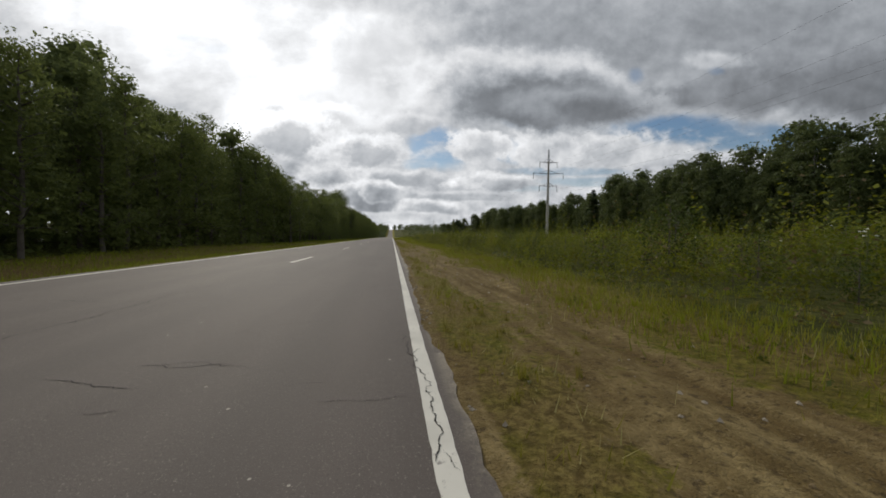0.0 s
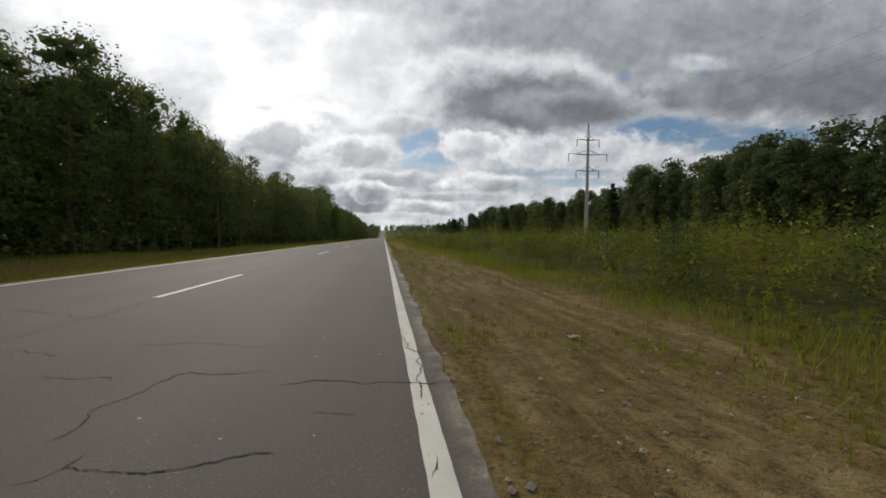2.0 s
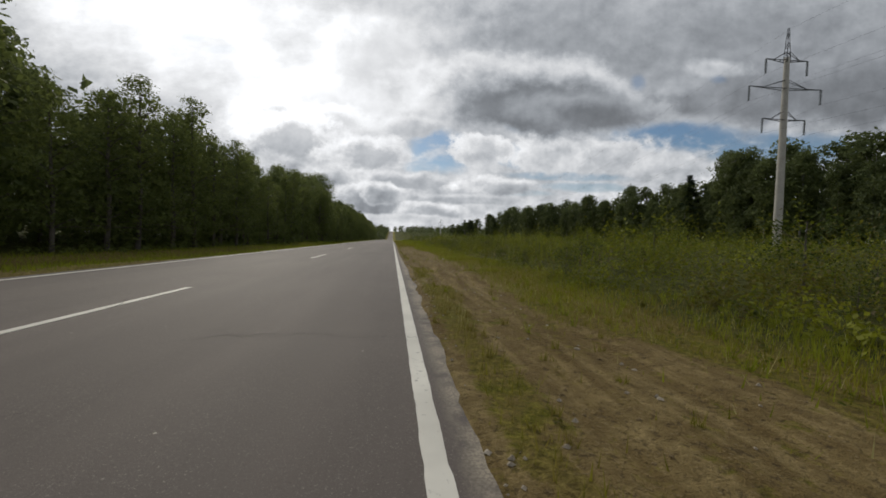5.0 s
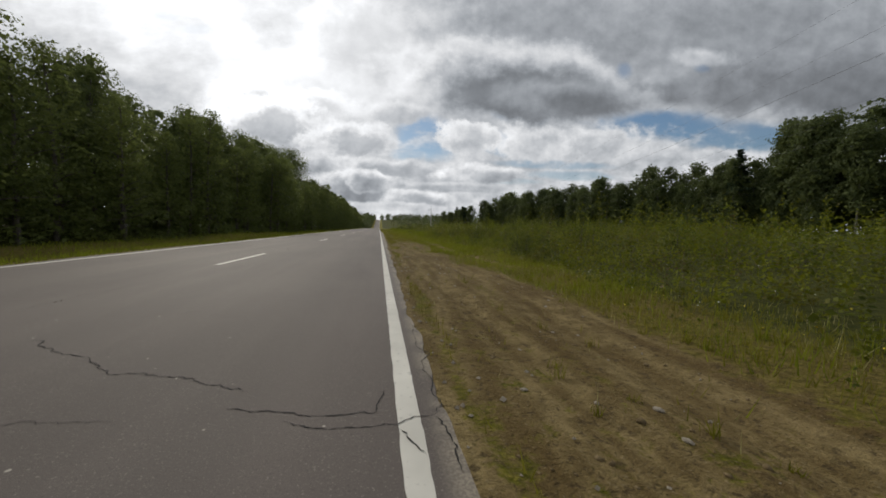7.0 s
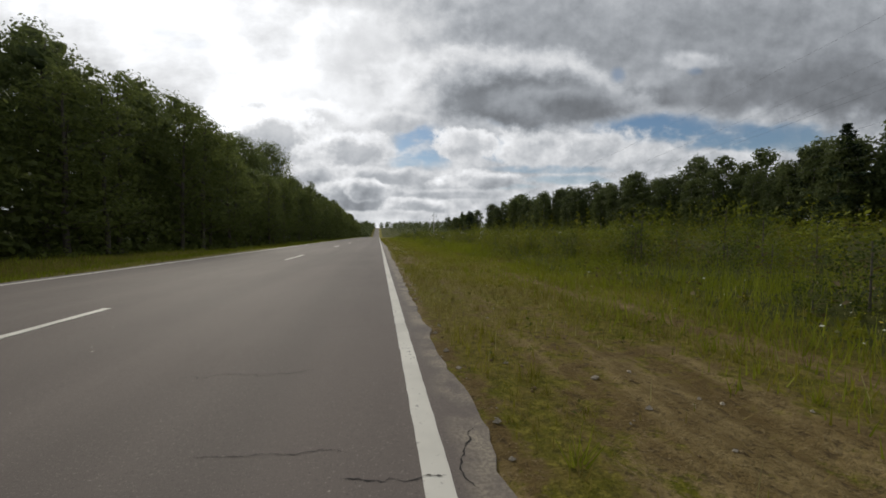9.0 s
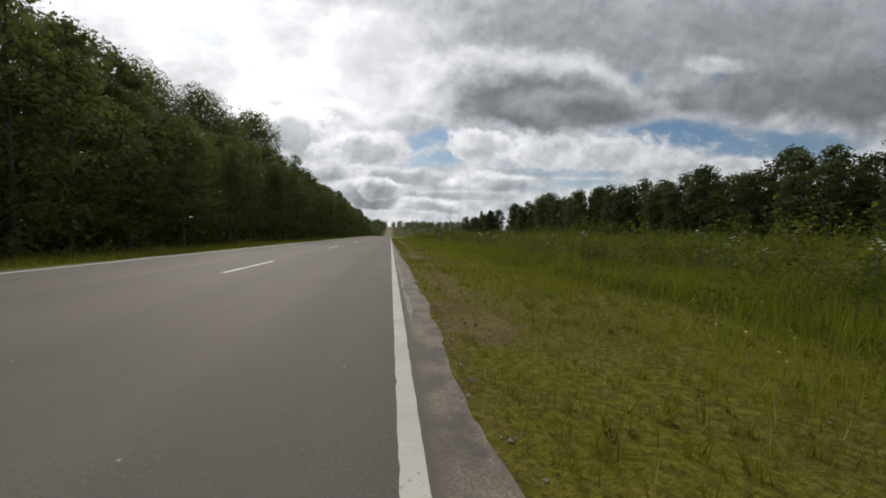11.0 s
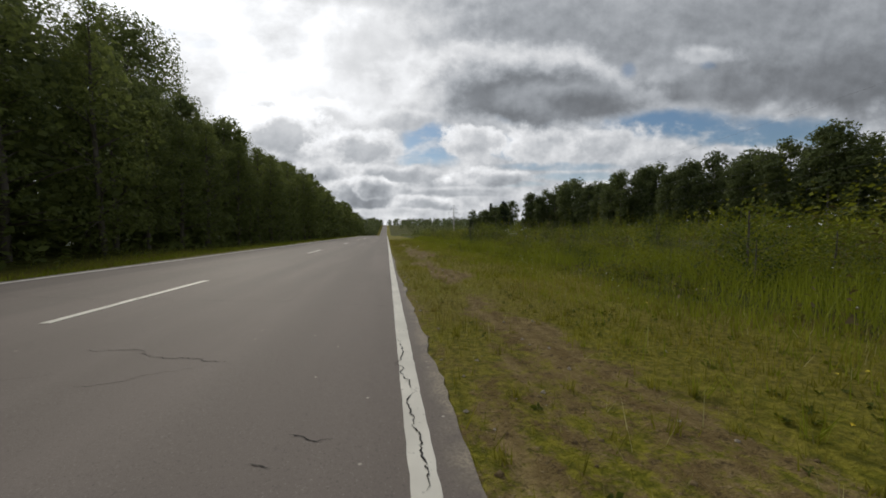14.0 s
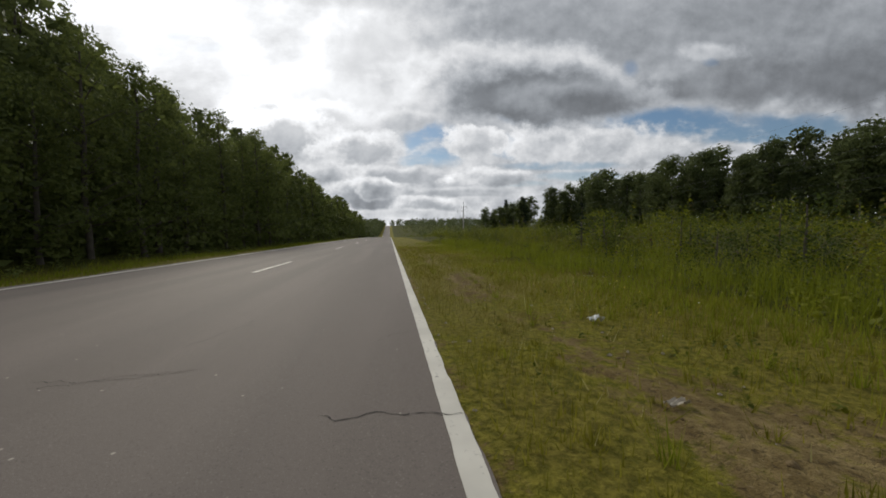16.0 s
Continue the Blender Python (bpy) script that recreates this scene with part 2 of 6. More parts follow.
def ground_material():
    """Mown verge, bare soil where wheels have run (the mesh carries how bare it is), rank meadow beyond with its floor
    darkened.
    """
    m, N, bsdf = material("verge_and_meadow")
    co = N.add("ShaderNodeTexCoord").outputs["Object"]
    bare = N.add("ShaderNodeAttribute", attribute_name="bare").outputs["Fac"]
    rank = N.add("ShaderNodeAttribute", attribute_name="rank").outputs["Fac"]
    n1 = N.noise(co, 0.6, 5.0, 0.6).outputs["Fac"]
    n2 = N.noise(co, 5.0, 6.0, 0.65).outputs["Fac"]
    n3 = N.noise(co, 45.0, 4.0, 0.65).outputs["Fac"]
    long = N.add("ShaderNodeVectorMath", {0: co, 1: (3.0, 0.35, 1.0)}, operation="MULTIPLY").outputs[0]
    rut = N.noise(long, 1.4, 5.0, 0.6).outputs["Fac"]
    turf = N.mix(N.step(n1, 0.3, 0.7), (0.108, 0.108, 0.010), (0.160, 0.142, 0.016))
    turf = N.mix(N.step(n2, 0.35, 0.65, 0.0, 0.75), turf, (0.190, 0.138, 0.046))
    n4 = N.noise(co, 16.0, 5.0, 0.7).outputs["Fac"]
    turf = N.mix(N.step(n4, 0.50, 0.66, 0.0, 0.75), turf, (0.275, 0.238, 0.044))
    turf = N.mix(N.step(n4, 0.34, 0.46, 0.8, 0.0), turf, (0.060, 0.056, 0.014))
    turf = N.mix(N.step(n3, 0.50, 0.66, 0.0, 0.7), turf, (0.072, 0.070, 0.016))
    # greener turf further on, with stronger sun also put into its brighter tone
    sunlit_lush = N.step(N.add("ShaderNodeSeparateXYZ", {0: co}).outputs[1], 80.0, 108.0, 0.0, 0.6)
    turf = N.mix(sunlit_lush, turf, N.mix(N.step(n4, 0.4, 0.6), (0.130, 0.134, 0.012), (0.265, 0.245, 0.026)))
    dry = N.math("MULTIPLY", N.step(N.add("ShaderNodeSeparateXYZ", {0: co}).outputs[1], 25.0, 95.0, 0.85, 0.25), N.step(n1, 0.40, 0.58))
    turf = N.mix(dry, turf, N.mix(N.step(n4, 0.4, 0.6), (0.112, 0.076, 0.028), (0.225, 0.165, 0.066)))
    soil = N.mix(N.step(rut, 0.32, 0.68), (0.145, 0.098, 0.038), (0.315, 0.238, 0.108))
    soil = N.mix(N.step(n2, 0.40, 0.62, 0.0, 0.6), soil, (0.120, 0.082, 0.030))
    soil = N.mix(N.step(n4, 0.36, 0.46, 0.7, 0.0), soil, (0.066, 0.046, 0.024))
    soil = N.mix(N.step(n3, 0.56, 0.70, 0.0, 0.6), soil, (0.30, 0.235, 0.13))
    soil = N.mix(N.step(n3, 0.32, 0.42, 0.6, 0.0), soil, (0.075, 0.052, 0.027))
    edge = N.math("MULTIPLY_ADD", N.math("SUBTRACT", n2, 0.5), 1.9, N.math("MULTIPLY_ADD", N.math("SUBTRACT", rut, 0.5), 0.9, N.math("MULTIPLY", bare, 0.98)))
    edge = N.math("MULTIPLY_ADD", N.math("SUBTRACT", n3, 0.5), 0.8, edge)
    col = N.mix(N.step(edge, 0.32, 0.72), turf, soil)
    # floor under rank growth, painted dark for the shade between plants
    shaded_wild = N.mix(N.step(n2, 0.35, 0.65), (0.042, 0.048, 0.010), (0.090, 0.092, 0.020))
    col = N.mix(rank, col, shaded_wild)
    N.link(col, bsdf.inputs["Base Color"])
    bsdf.inputs["Roughness"].default_value = 0.95
    bsdf.inputs["Specular IOR Level"].default_value = 0.1
    hgt = N.math("MULTIPLY_ADD", n3, 0.5, n2)
    hgt = N.math("MULTIPLY_ADD", n4, 0.8, hgt)
    bmp = N.add("ShaderNodeBump", {"Strength": 0.9, "Distance": 0.06, "Height": hgt})
    N.link(bmp.outputs[0], bsdf.inputs["Normal"])
    return m


def paint_material():
    m, N, bsdf = material("road_paint")
    co = N.add("ShaderNodeTexCoord").outputs["Object"]
    wear = N.noise(co, 22.0, 6.0, 0.7).outputs["Fac"]
    wide = N.noise(co, 1.3, 4.0, 0.6).outputs["Fac"]
    col = N.mix(N.step(wide, 0.3, 0.7), (0.56, 0.535, 0.47), (0.72, 0.69, 0.61))
    worn = N.math("MULTIPLY_ADD", N.math("SUBTRACT", wide, 0.5), 0.35, wear)
    col = N.mix(N.step(worn, 0.60, 0.70, 0.0, 0.8), col, (0.20, 0.18, 0.165))
    N.link(col, bsdf.inputs["Base Color"])
    bsdf.inputs["Roughness"].default_value = 0.65
    bmp = N.add("ShaderNodeBump", {"Strength": 0.25, "Distance": 0.003, "Height": N.noise(co, 150.0, 3.0).outputs["Fac"]})
    N.link(bmp.outputs[0], bsdf.inputs["Normal"])
    return m


ASPHALT, GROUND, PAINT = asphalt_material(), ground_material(), paint_material()
CRACK = plain_material("open_crack", (0.016, 0.014, 0.013), (0.034, 0.030, 0.028), 8.0, 0.95)
CRUMBLE = plain_material("crumbled_asphalt", (0.24, 0.215, 0.18), (0.48, 0.44, 0.38), 7.0, 0.95, 0.8)
BARK = plain_material("grey_bark", (0.055, 0.045, 0.035), (0.13, 0.115, 0.095), 3.0, 0.9, 0.6)
BIRCH = plain_material("pale_bark", (0.07, 0.065, 0.055), (0.30, 0.285, 0.26), 2.2, 0.8, 0.3)
CONCRETE = plain_material("weathered_concrete", (0.30, 0.285, 0.25), (0.46, 0.44, 0.40), 0.8, 0.9, 0.3, bump_scale=20)
STEEL = plain_material("dark_steel", (0.055, 0.057, 0.06), (0.10, 0.10, 0.105), 3.0, 0.5, 0.1, 0.6)
INSULATOR = plain_material("glass_insulator", (0.07, 0.08, 0.08), (0.12, 0.13, 0.13), 5.0, 0.25, 0.0)
WIRE = plain_material("conductor", (0.10, 0.10, 0.11), (0.16, 0.16, 0.17), 1.0, 0.5, 0.0, 0.7)
STONE = plain_material("pale_stone", (0.24, 0.20, 0.15), (0.42, 0.37, 0.29), 6.0, 0.9, 0.5)
CLOD = plain_material("soil_clod", (0.11, 0.074, 0.032), (0.24, 0.175, 0.085), 9.0, 0.95, 0.6)
LITTER = plain_material("pale_litter", (0.55, 0.56, 0.55), (0.78, 0.79, 0.78), 12.0, 0.5, 0.2)
DEADWOOD = plain_material("dead_wood", (0.10, 0.085, 0.065), (0.22, 0.19, 0.15), 9.0, 0.9, 0.3)
WOOD = plain_material("grey_wood", (0.30, 0.26, 0.20), (0.50, 0.45, 0.36), 9.0, 0.85, 0.3)
UMBEL = plain_material("white_flowers", (0.42, 0.43, 0.34), (0.66, 0.66, 0.56), 40.0, 0.8, 0.2)
YELLOW = plain_material("yellow_flowers", (0.60, 0.45, 0.02), (0.75, 0.60, 0.04), 30.0, 0.7, 0.1)
STALK = plain_material("green_stalk", (0.06, 0.08, 0.02), (0.11, 0.12, 0.035), 10.0, 0.8, 0.1)
LEAF_EDGE = leaf_material("alder_leaves", (0.060, 0.080, 0.030), (0.240, 0.280, 0.074), 0.5)
LEAF_TALL = leaf_material("aspen_leaves", (0.062, 0.084, 0.036), (0.225, 0.262, 0.082), 0.5)
LEAF_FAR = leaf_material("birch_leaves", (0.044, 0.062, 0.027), (0.190, 0.225, 0.074), 0.4)
NEEDLE = leaf_material("needles", (0.020, 0.034, 0.018), (0.060, 0.088, 0.040), 0.2)
LEAF_SALLOW = leaf_material("sallow_leaves", (0.022, 0.038, 0.009), (0.115, 0.150, 0.026), 0.35, 0.5, 1.0)
LEAF_BUSH = leaf_material("willow_leaves", (0.062, 0.090, 0.012), (0.330, 0.350, 0.030), 0.35, 0.3, 2.4, (0.115, 0.095, 0.030))
LEAF_WEED = leaf_material("weed_leaves", (0.040, 0.060, 0.010), (0.310, 0.325, 0.026), 0.35, 0.35, 2.6, (0.105, 0.080, 0.026))
LEAF_DRY = leaf_material("dry_stalks", (0.10, 0.075, 0.030), (0.22, 0.17, 0.08), 0.2)
BLADE = leaf_material("grass_blades", (0.115, 0.120, 0.012), (0.350, 0.318, 0.042), 0.35, 0.6, 1.7, (0.200, 0.150, 0.060))
BLADE_TALL = leaf_material("tall_grass_blades", (0.110, 0.145, 0.010), (0.310, 0.335, 0.032), 0.4, 0.7)
STRAW = leaf_material("pale_straw", (0.28, 0.25, 0.09), (0.55, 0.50, 0.24), 0.35, 0.7)


# ---------- mesh helpers ----------
def mesh_np(name, V, F, mat, smooth=False):
    """A mesh from vertex and face arrays (all faces with the same number of corners)."""
    V, F = np.asarray(V, np.float32), np.asarray(F, np.int32)
    me = bpy.data.meshes.new(name)
    k = F.shape[1]
    me.vertices.add(len(V))
    me.vertices.foreach_set("co", V.ravel())
    me.loops.add(F.size)
    me.loops.foreach_set("vertex_index", F.ravel())
    me.polygons.add(len(F))
    me.polygons.foreach_set("loop_start", np.arange(0, F.size, k, dtype=np.int32))
    me.update(calc_edges=True)
    me.materials.append(mat)
    me.polygons.foreach_set("use_smooth", np.full(len(F), smooth))
    return me


def join(pieces):
    """One vertex and face array from several."""
    off, Vs, Fs = 0, [], []
    for V, F in pieces:
        Vs.append(V)
        Fs.append(F + off)
        off += len(V)
    return np.concatenate(Vs), np.concatenate(Fs)


def tube(points, radii, sides=6):
    """A tapered tube of quads along points."""
    P, r = np.asarray(points, float), np.asarray(radii, float)
    t = np.gradient(P, axis=0)
    t /= np.linalg.norm(t, axis=1)[:, None] + 1e-9
    ref = np.where(np.abs(t[:, 2:3]) > 0.9, np.array([[1.0, 0, 0]]), np.array([[0, 0, 1.0]]))
    a = np.cross(t, ref)
    a /= np.linalg.norm(a, axis=1)[:, None] + 1e-9
    b = np.cross(t, a)
    ang = np.arange(sides) * 2 * np.pi / sides
    V = P[:, None] + r[:, None, None] * (np.cos(ang)[None, :, None] * a[:, None] + np.sin(ang)[None, :, None] * b[:, None])
    i = np.arange(len(P) - 1)[:, None] * sides
    j = np.arange(sides)[None]
    k = (j + 1) % sides
    F = np.stack([i + j, i + k, i + sides + k, i + sides + j], -1).reshape(-1, 4)
    cap = np.arange(sides)
    if sides == 4:
        F = np.vstack([F, cap[::-1][None], (cap + (len(P) - 1) * sides)[None]])
    return V.reshape(-1, 3), F


def unit(v):
    return v / (np.linalg.norm(v, axis=-1, keepdims=True) + 1e-9)


def leaves(C, length, width, rng, flat=0.5, droop=0.0):
    """Rhombic leaves with a fold, centred on the rows of C."""
    n = len(C)
    a = rng.normal(size=(n, 3))
    a[:, 2] = a[:, 2] * (1 - flat) - droop
    a = unit(a)
    b = unit(np.cross(a, unit(rng.normal(size=(n, 3)) * (1 - flat) + np.array([0, 0, 1.0]))))
    L = (length * rng.uniform(0.6, 1.35, n))[:, None] * 0.5
    w = (width * rng.uniform(0.6, 1.35, n))[:, None] * 0.5
    V = np.stack([C - a * L, C + b * w - a * L * 0.1, C + a * L, C - b * w - a * L * 0.1], 1).reshape(-1, 3)
    return V, np.arange(4 * n).reshape(n, 4)


def facing(C, nrm, length, width, rng, jitter=0.45):
    """Leaves at the rows of C that turn their faces along nrm, more or less."""
    k = len(C)
    n = unit(nrm + rng.normal(0, jitter, (k, 3)))
    a = unit(np.cross(n, rng.normal(size=(k, 3))))
    b = np.cross(n, a)
    L = (length * rng.uniform(0.6, 1.35, k))[:, None] * 0.5
    w = (width * rng.uniform(0.6, 1.35, k))[:, None] * 0.5
    V = np.stack([C - a * L, C + b * w - a * L * 0.1, C + a * L, C - b * w - a * L * 0.1], 1).reshape(-1, 3)
    return V, np.arange(4 * k).reshape(k, 4)


def vnoise(x, y, size, seed):
    """Smooth value noise, 0 to 1."""
    table = np.random.default_rng(seed).random((64, 64))
    u, v = np.asarray(x) / size, np.asarray(y) / size
    i, j = np.floor(u).astype(int), np.floor(v).astype(int)
    f, g = u - i, v - j
    f, g = f * f * (3 - 2 * f), g * g * (3 - 2 * g)
    q = lambda p, s: table[p % 64, s % 64]
    return (q(i, j) * (1 - f) + q(i + 1, j) * f) * (1 - g) + (q(i, j + 1) * (1 - f) + q(i + 1, j + 1) * f) * g


def part(name, me, parent, label=""):
    ob = new(name, me)
    ob.parent = parent
    return tagged(ob, label)


# ---------- the lie of the land ----------
RISE_Y = np.arange(0.0, 1700.0, 2.0)
RISE_Z = np.convolve(np.interp(np.arange(-60.0, 1760.0, 2.0), (250, 300, 380, 430, 500, 580, 680, 800, 900, 960, 1100, 1500), (0, -0.5, -3.2, -3.9, -2.2, 2.0, 7.4, 13.2, 17.2, 18.4, 16, 0)), np.ones(61) / 61, "same")[30:-30]


def rise(y):
    """The valley floor: level, dipping out of sight, then climbing to a far crest."""
    return np.interp(np.asarray(y, float), RISE_Y, RISE_Z)


def edge_x(y):
    """Ragged right-hand edge of the asphalt."""
    y = np.asarray(y, float)
    wide = np.interp(y, (1.5, 4.5, 7.5, 10.5, 13.5, 16.5, 19.5, 22.5, 25.5, 28.5, 31.5, 34.5, 45, 56.5, 58, 61, 64, 67, 70, 73, 76, 79, 82, 85, 98, 107.5, 110, 113, 116, 119, 122, 125, 128, 131, 134, 137, 140, 143, 146, 149, 152, 155), (0.18, 0.14, 0.13, 0.23, 0.23, 0.23, 0.2, 0.21, 0.23, 0.26, 0.24, 0.18, 0.23, 0.29, 0.28, 0.23, 0.22, 0.21, 0.18, 0.19, 0.21, 0.23, 0.22, 0.27, 0.3, 0.41, 0.41, 0.42, 0.41, 0.33, 0.31, 0.31, 0.24, 0.24, 0.2, 0.19, 0.16, 0.1, 0.1, 0.04, 0.04, 0.05))
    return wide + (vnoise(y, y * 0, 0.8, 3) - 0.5) * 0.07 + (vnoise(y, y * 0 + 7, 0.28, 4) - 0.5) * 0.05 + (vnoise(y, y * 0 + 3, 0.11, 8) - 0.5) * 0.035


def bareness(x, y):
    """How far wheels have worn the right-hand verge down to soil."""
    lo = np.interp(y, (0, 12, 18, 30, 36, 48, 58, 63, 66, 76, 80, 90, 100, 115, 140, 147, 158, 170), (0.6, 0.6, 0.3, 0.35, 0.5, 0.45, 0.5, 0.4, 0.2, 0.2, 0.35, 0.5, 0.6, 0.6, 0.5, 0.5, 0.7, 0.8))
    hi = np.interp(y, (0, 12, 18, 36, 48, 58, 85, 90, 115, 140, 147, 158, 170), (2.6, 2.6, 3.3, 3.3, 2.6, 2.7, 2.4, 1.8, 1.6, 1.9, 2.1, 2.2, 1.9))
    much = np.interp(y, (0, 8, 14, 22, 30, 35, 44, 57, 62, 66, 74, 78, 84, 88, 95, 108, 118, 126, 136, 142, 148, 153, 165, 175), (0.95, 0.92, 0.8, 0.85, 0.78, 0.5, 0.52, 0.98, 0.9, 1.2, 1.2, 0.95, 0.85, 0.66, 0.6, 0.58, 0.72, 0.84, 0.9, 0.9, 0.9, 0.74, 0.55, 0.3))
    wob = ((vnoise(x, y, 2.2, 11) - 0.5) * 0.9 + (vnoise(x, y, 0.7, 13) - 0.5) * 0.5) * np.interp(y, (60, 66, 75, 80), (1, 0.45, 0.45, 1))
    m = np.clip((x - lo + wob) / 0.35, 0, 1) * np.clip((hi - x + wob) / 0.55, 0, 1)
    b = m * much * (0.55 + 0.8 * vnoise(x * 1.5, y * 0.5, 1.1, 12))
    # second, fainter track further out
    c = 3.15 + 0.25 * np.sin(y * 0.13)
    two = np.clip(1 - np.abs(x - c) / 0.42, 0, 1) * np.interp(y, (70, 75, 92, 97), (0, 0.9, 0.8, 0))
    near = np.clip((x - edge_x(y) + 0.05) / 0.02, 0, 1) * np.clip((edge_x(y) + 0.24 - x) / 0.14, 0, 1) * np.interp(y, (85, 105), (0.8, 0.4))
    return np.clip(np.maximum(np.maximum(b, two), near), 0, 1.2) * (x > 0)


def meadow_edge(y):
    return 3.7 + 0.35 * np.clip((np.asarray(y) - 80) / 40, 0, 1) * np.clip((160 - np.asarray(y)) / 30, 0.2, 1) + (vnoise(y, y * 0, 3.0, 21) - 0.5) * 0.9


def meadow_ramp(x, y):
    """Growth is short beside the verge and full some metres out."""
    return np.clip((x - meadow_edge(y) + 0.4) / np.interp(y, (45, 85), (2.0, 4.2)), 0.36, 1)


def forest_edge(y):
    return np.interp(y, (0, 40, 70, 105, 140, 170, 300), (-14.2, -14.6, -13.2, -12.4, -11.4, -11.0, -12.5))


def ground_z(x, y):
    x, y = np.asarray(x, float), np.asarray(y, float)
    z = rise(y)
    z = z + 0.028 * np.clip(x - 6, 0, 70)
    z = z - 0.10 * np.clip((x + 7.35) / -1.5, 0, 1) - 0.22 * np.exp(-((x + 10.6) / 1.3) ** 2)
    z = z + 0.03 * np.clip(-14 - x, 0, 30)
    lump = (vnoise(x, y, 1.7, 31) - 0.5) * 0.09 + (vnoise(x, y, 0.5, 32) - 0.5) * 0.035
    bank = np.clip((x - 0.5) / 2.0, 0, 1)
    z = z + lump * np.where(x > 0, 0.25 + 0.75 * bank, 1.0) + (vnoise(x, y, 9, 33) - 0.5) * 0.5 * np.clip((np.abs(x) - 5) / 8, 0, 1)
    # wheel ruts
    z = z - 0.035 * np.exp(-((x - 0.95) / 0.16) ** 2) * bareness(x, y).clip(0, 1) - 0.05 * np.exp(-((x - 1.75) / 0.2) ** 2) * bareness(x, y).clip(0, 1)
    under = (x > -7.4) & (x < 0.05)
    lap = np.clip((x - edge_x(y) + 0.10) / 0.14, 0, 1) * (x > 0)
    crumbs = (vnoise(x, y, 0.16, 34) - 0.5) * 0.012 * (x > 0) * (x < 1.2)
    return np.where(under, rise(y) - 0.12, z - 0.025 + 0.024 * lap + crumbs)


def build_ground():
    xs = np.concatenate([-np.geomspace(3000, 30, 14), np.linspace(-27, -15, 9), np.linspace(-14, -7.4, 18), np.linspace(-7.0, -0.5, 5), np.linspace(-0.05, 0.7, 20), np.linspace(0.8, 5.5, 37), np.linspace(5.8, 14, 22), np.linspace(15, 90, 28), np.geomspace(100, 3000, 14)])
    ys = np.concatenate([np.linspace(-150, -4, 12), np.arange(-3, 165, 0.36), np.arange(165, 190, 0.6), np.linspace(191, 320, 60), np.linspace(325, 1000, 70), np.geomspace(1030, 4000, 14)])
    X, Y = np.meshgrid(xs, ys)
    Z = ground_z(X, Y)
    V = np.stack([X, Y, Z], -1).reshape(-1, 3)
    n, k = len(xs), len(ys)
    i = (np.arange(k - 1)[:, None] * n + np.arange(n - 1)[None])
    F = np.stack([i, i + 1, i + n + 1, i + n], -1).reshape(-1, 4)
    me = mesh_np("ground", V, F, GROUND, True)
    a = me.attributes.new("bare", "FLOAT", "POINT")
    a.data.foreach_set("value", bareness(X, Y).astype(np.float32).ravel())
    rank = np.clip((X - meadow_edge(Y)) / 0.8 + 0.3, 0, 1) + np.clip((forest_edge(Y) - X) / 1.0 + 0.4, 0, 1)
    b = me.attributes.new("rank", "FLOAT", "POINT")
    b.data.foreach_set("value", np.clip(rank, 0, 1).astype(np.float32).ravel())
    return tagged(new("ground", me), "grassy verge with bare wheel tracks and rank meadow", "ground", kind="structure")


def camber(x):
    return 0.04 * (1 - np.abs(np.asarray(x) + 3.5) / 3.6)


def build_road():
    ys = np.concatenate([np.arange(-60, -2, 4.0), np.arange(-2, 200, 0.1), np.arange(200, 330, 4.0), np.arange(330, 1000, 10.0)])
    across = np.array([0.0, 0.12, 0.3, 0.5, 0.7, 0.88, 1.0])
    left = -7.3 + (vnoise(ys, ys * 0, 1.5, 5) - 0.5) * 0.18
    right = edge_x(ys)
    X = left[:, None] + (right - left)[:, None] * across[None]
    Y = np.repeat(ys[:, None], 7, 1)
    Z = camber(np.clip(X, -7.0, 0.05)) + rise(Y)
    # sides drop below the verge
    X = np.hstack([X[:, :1] - 0.04, X, X[:, -1:] + 0.03])
    Y = np.hstack([Y[:, :1], Y, Y[:, -1:]])
    Z = np.hstack([Z[:, :1] - 0.14, Z, Z[:, -1:] - 0.10])
    V = np.stack([X, Y, Z], -1).reshape(-1, 3)
    n = 9
    i = (np.arange(len(ys) - 1)[:, None] * n + np.arange(n - 1)[None])
    F = np.stack([i, i + 1, i + n + 1, i + n], -1).reshape(-1, 4)
    me = mesh_np("road", V, F, ASPHALT, False)
    return tagged(new("road", me), "grey two-lane asphalt road, cracked and worn", "road", kind="structure")


def strip(ys, x0, x1, lift):
    """A thin slab on the road between two lines of x."""
    zl, zr = camber(np.clip(x0, -7.0, 0.05)) + rise(ys) + lift, camber(np.clip(x1, -7.0, 0.05)) + rise(ys) + lift
    V = np.stack([np.stack([x0, ys, zl - 0.006], -1), np.stack([x0, ys, zl], -1), np.stack([x1, ys, zr], -1), np.stack([x1, ys, zr - 0.006], -1)], 1).reshape(-1, 3)
    i = np.arange(len(ys) - 1)[:, None] * 4 + np.arange(3)[None]
    F = np.stack([i, i + 1, i + 5, i + 4], -1).reshape(-1, 4)
    return V, F


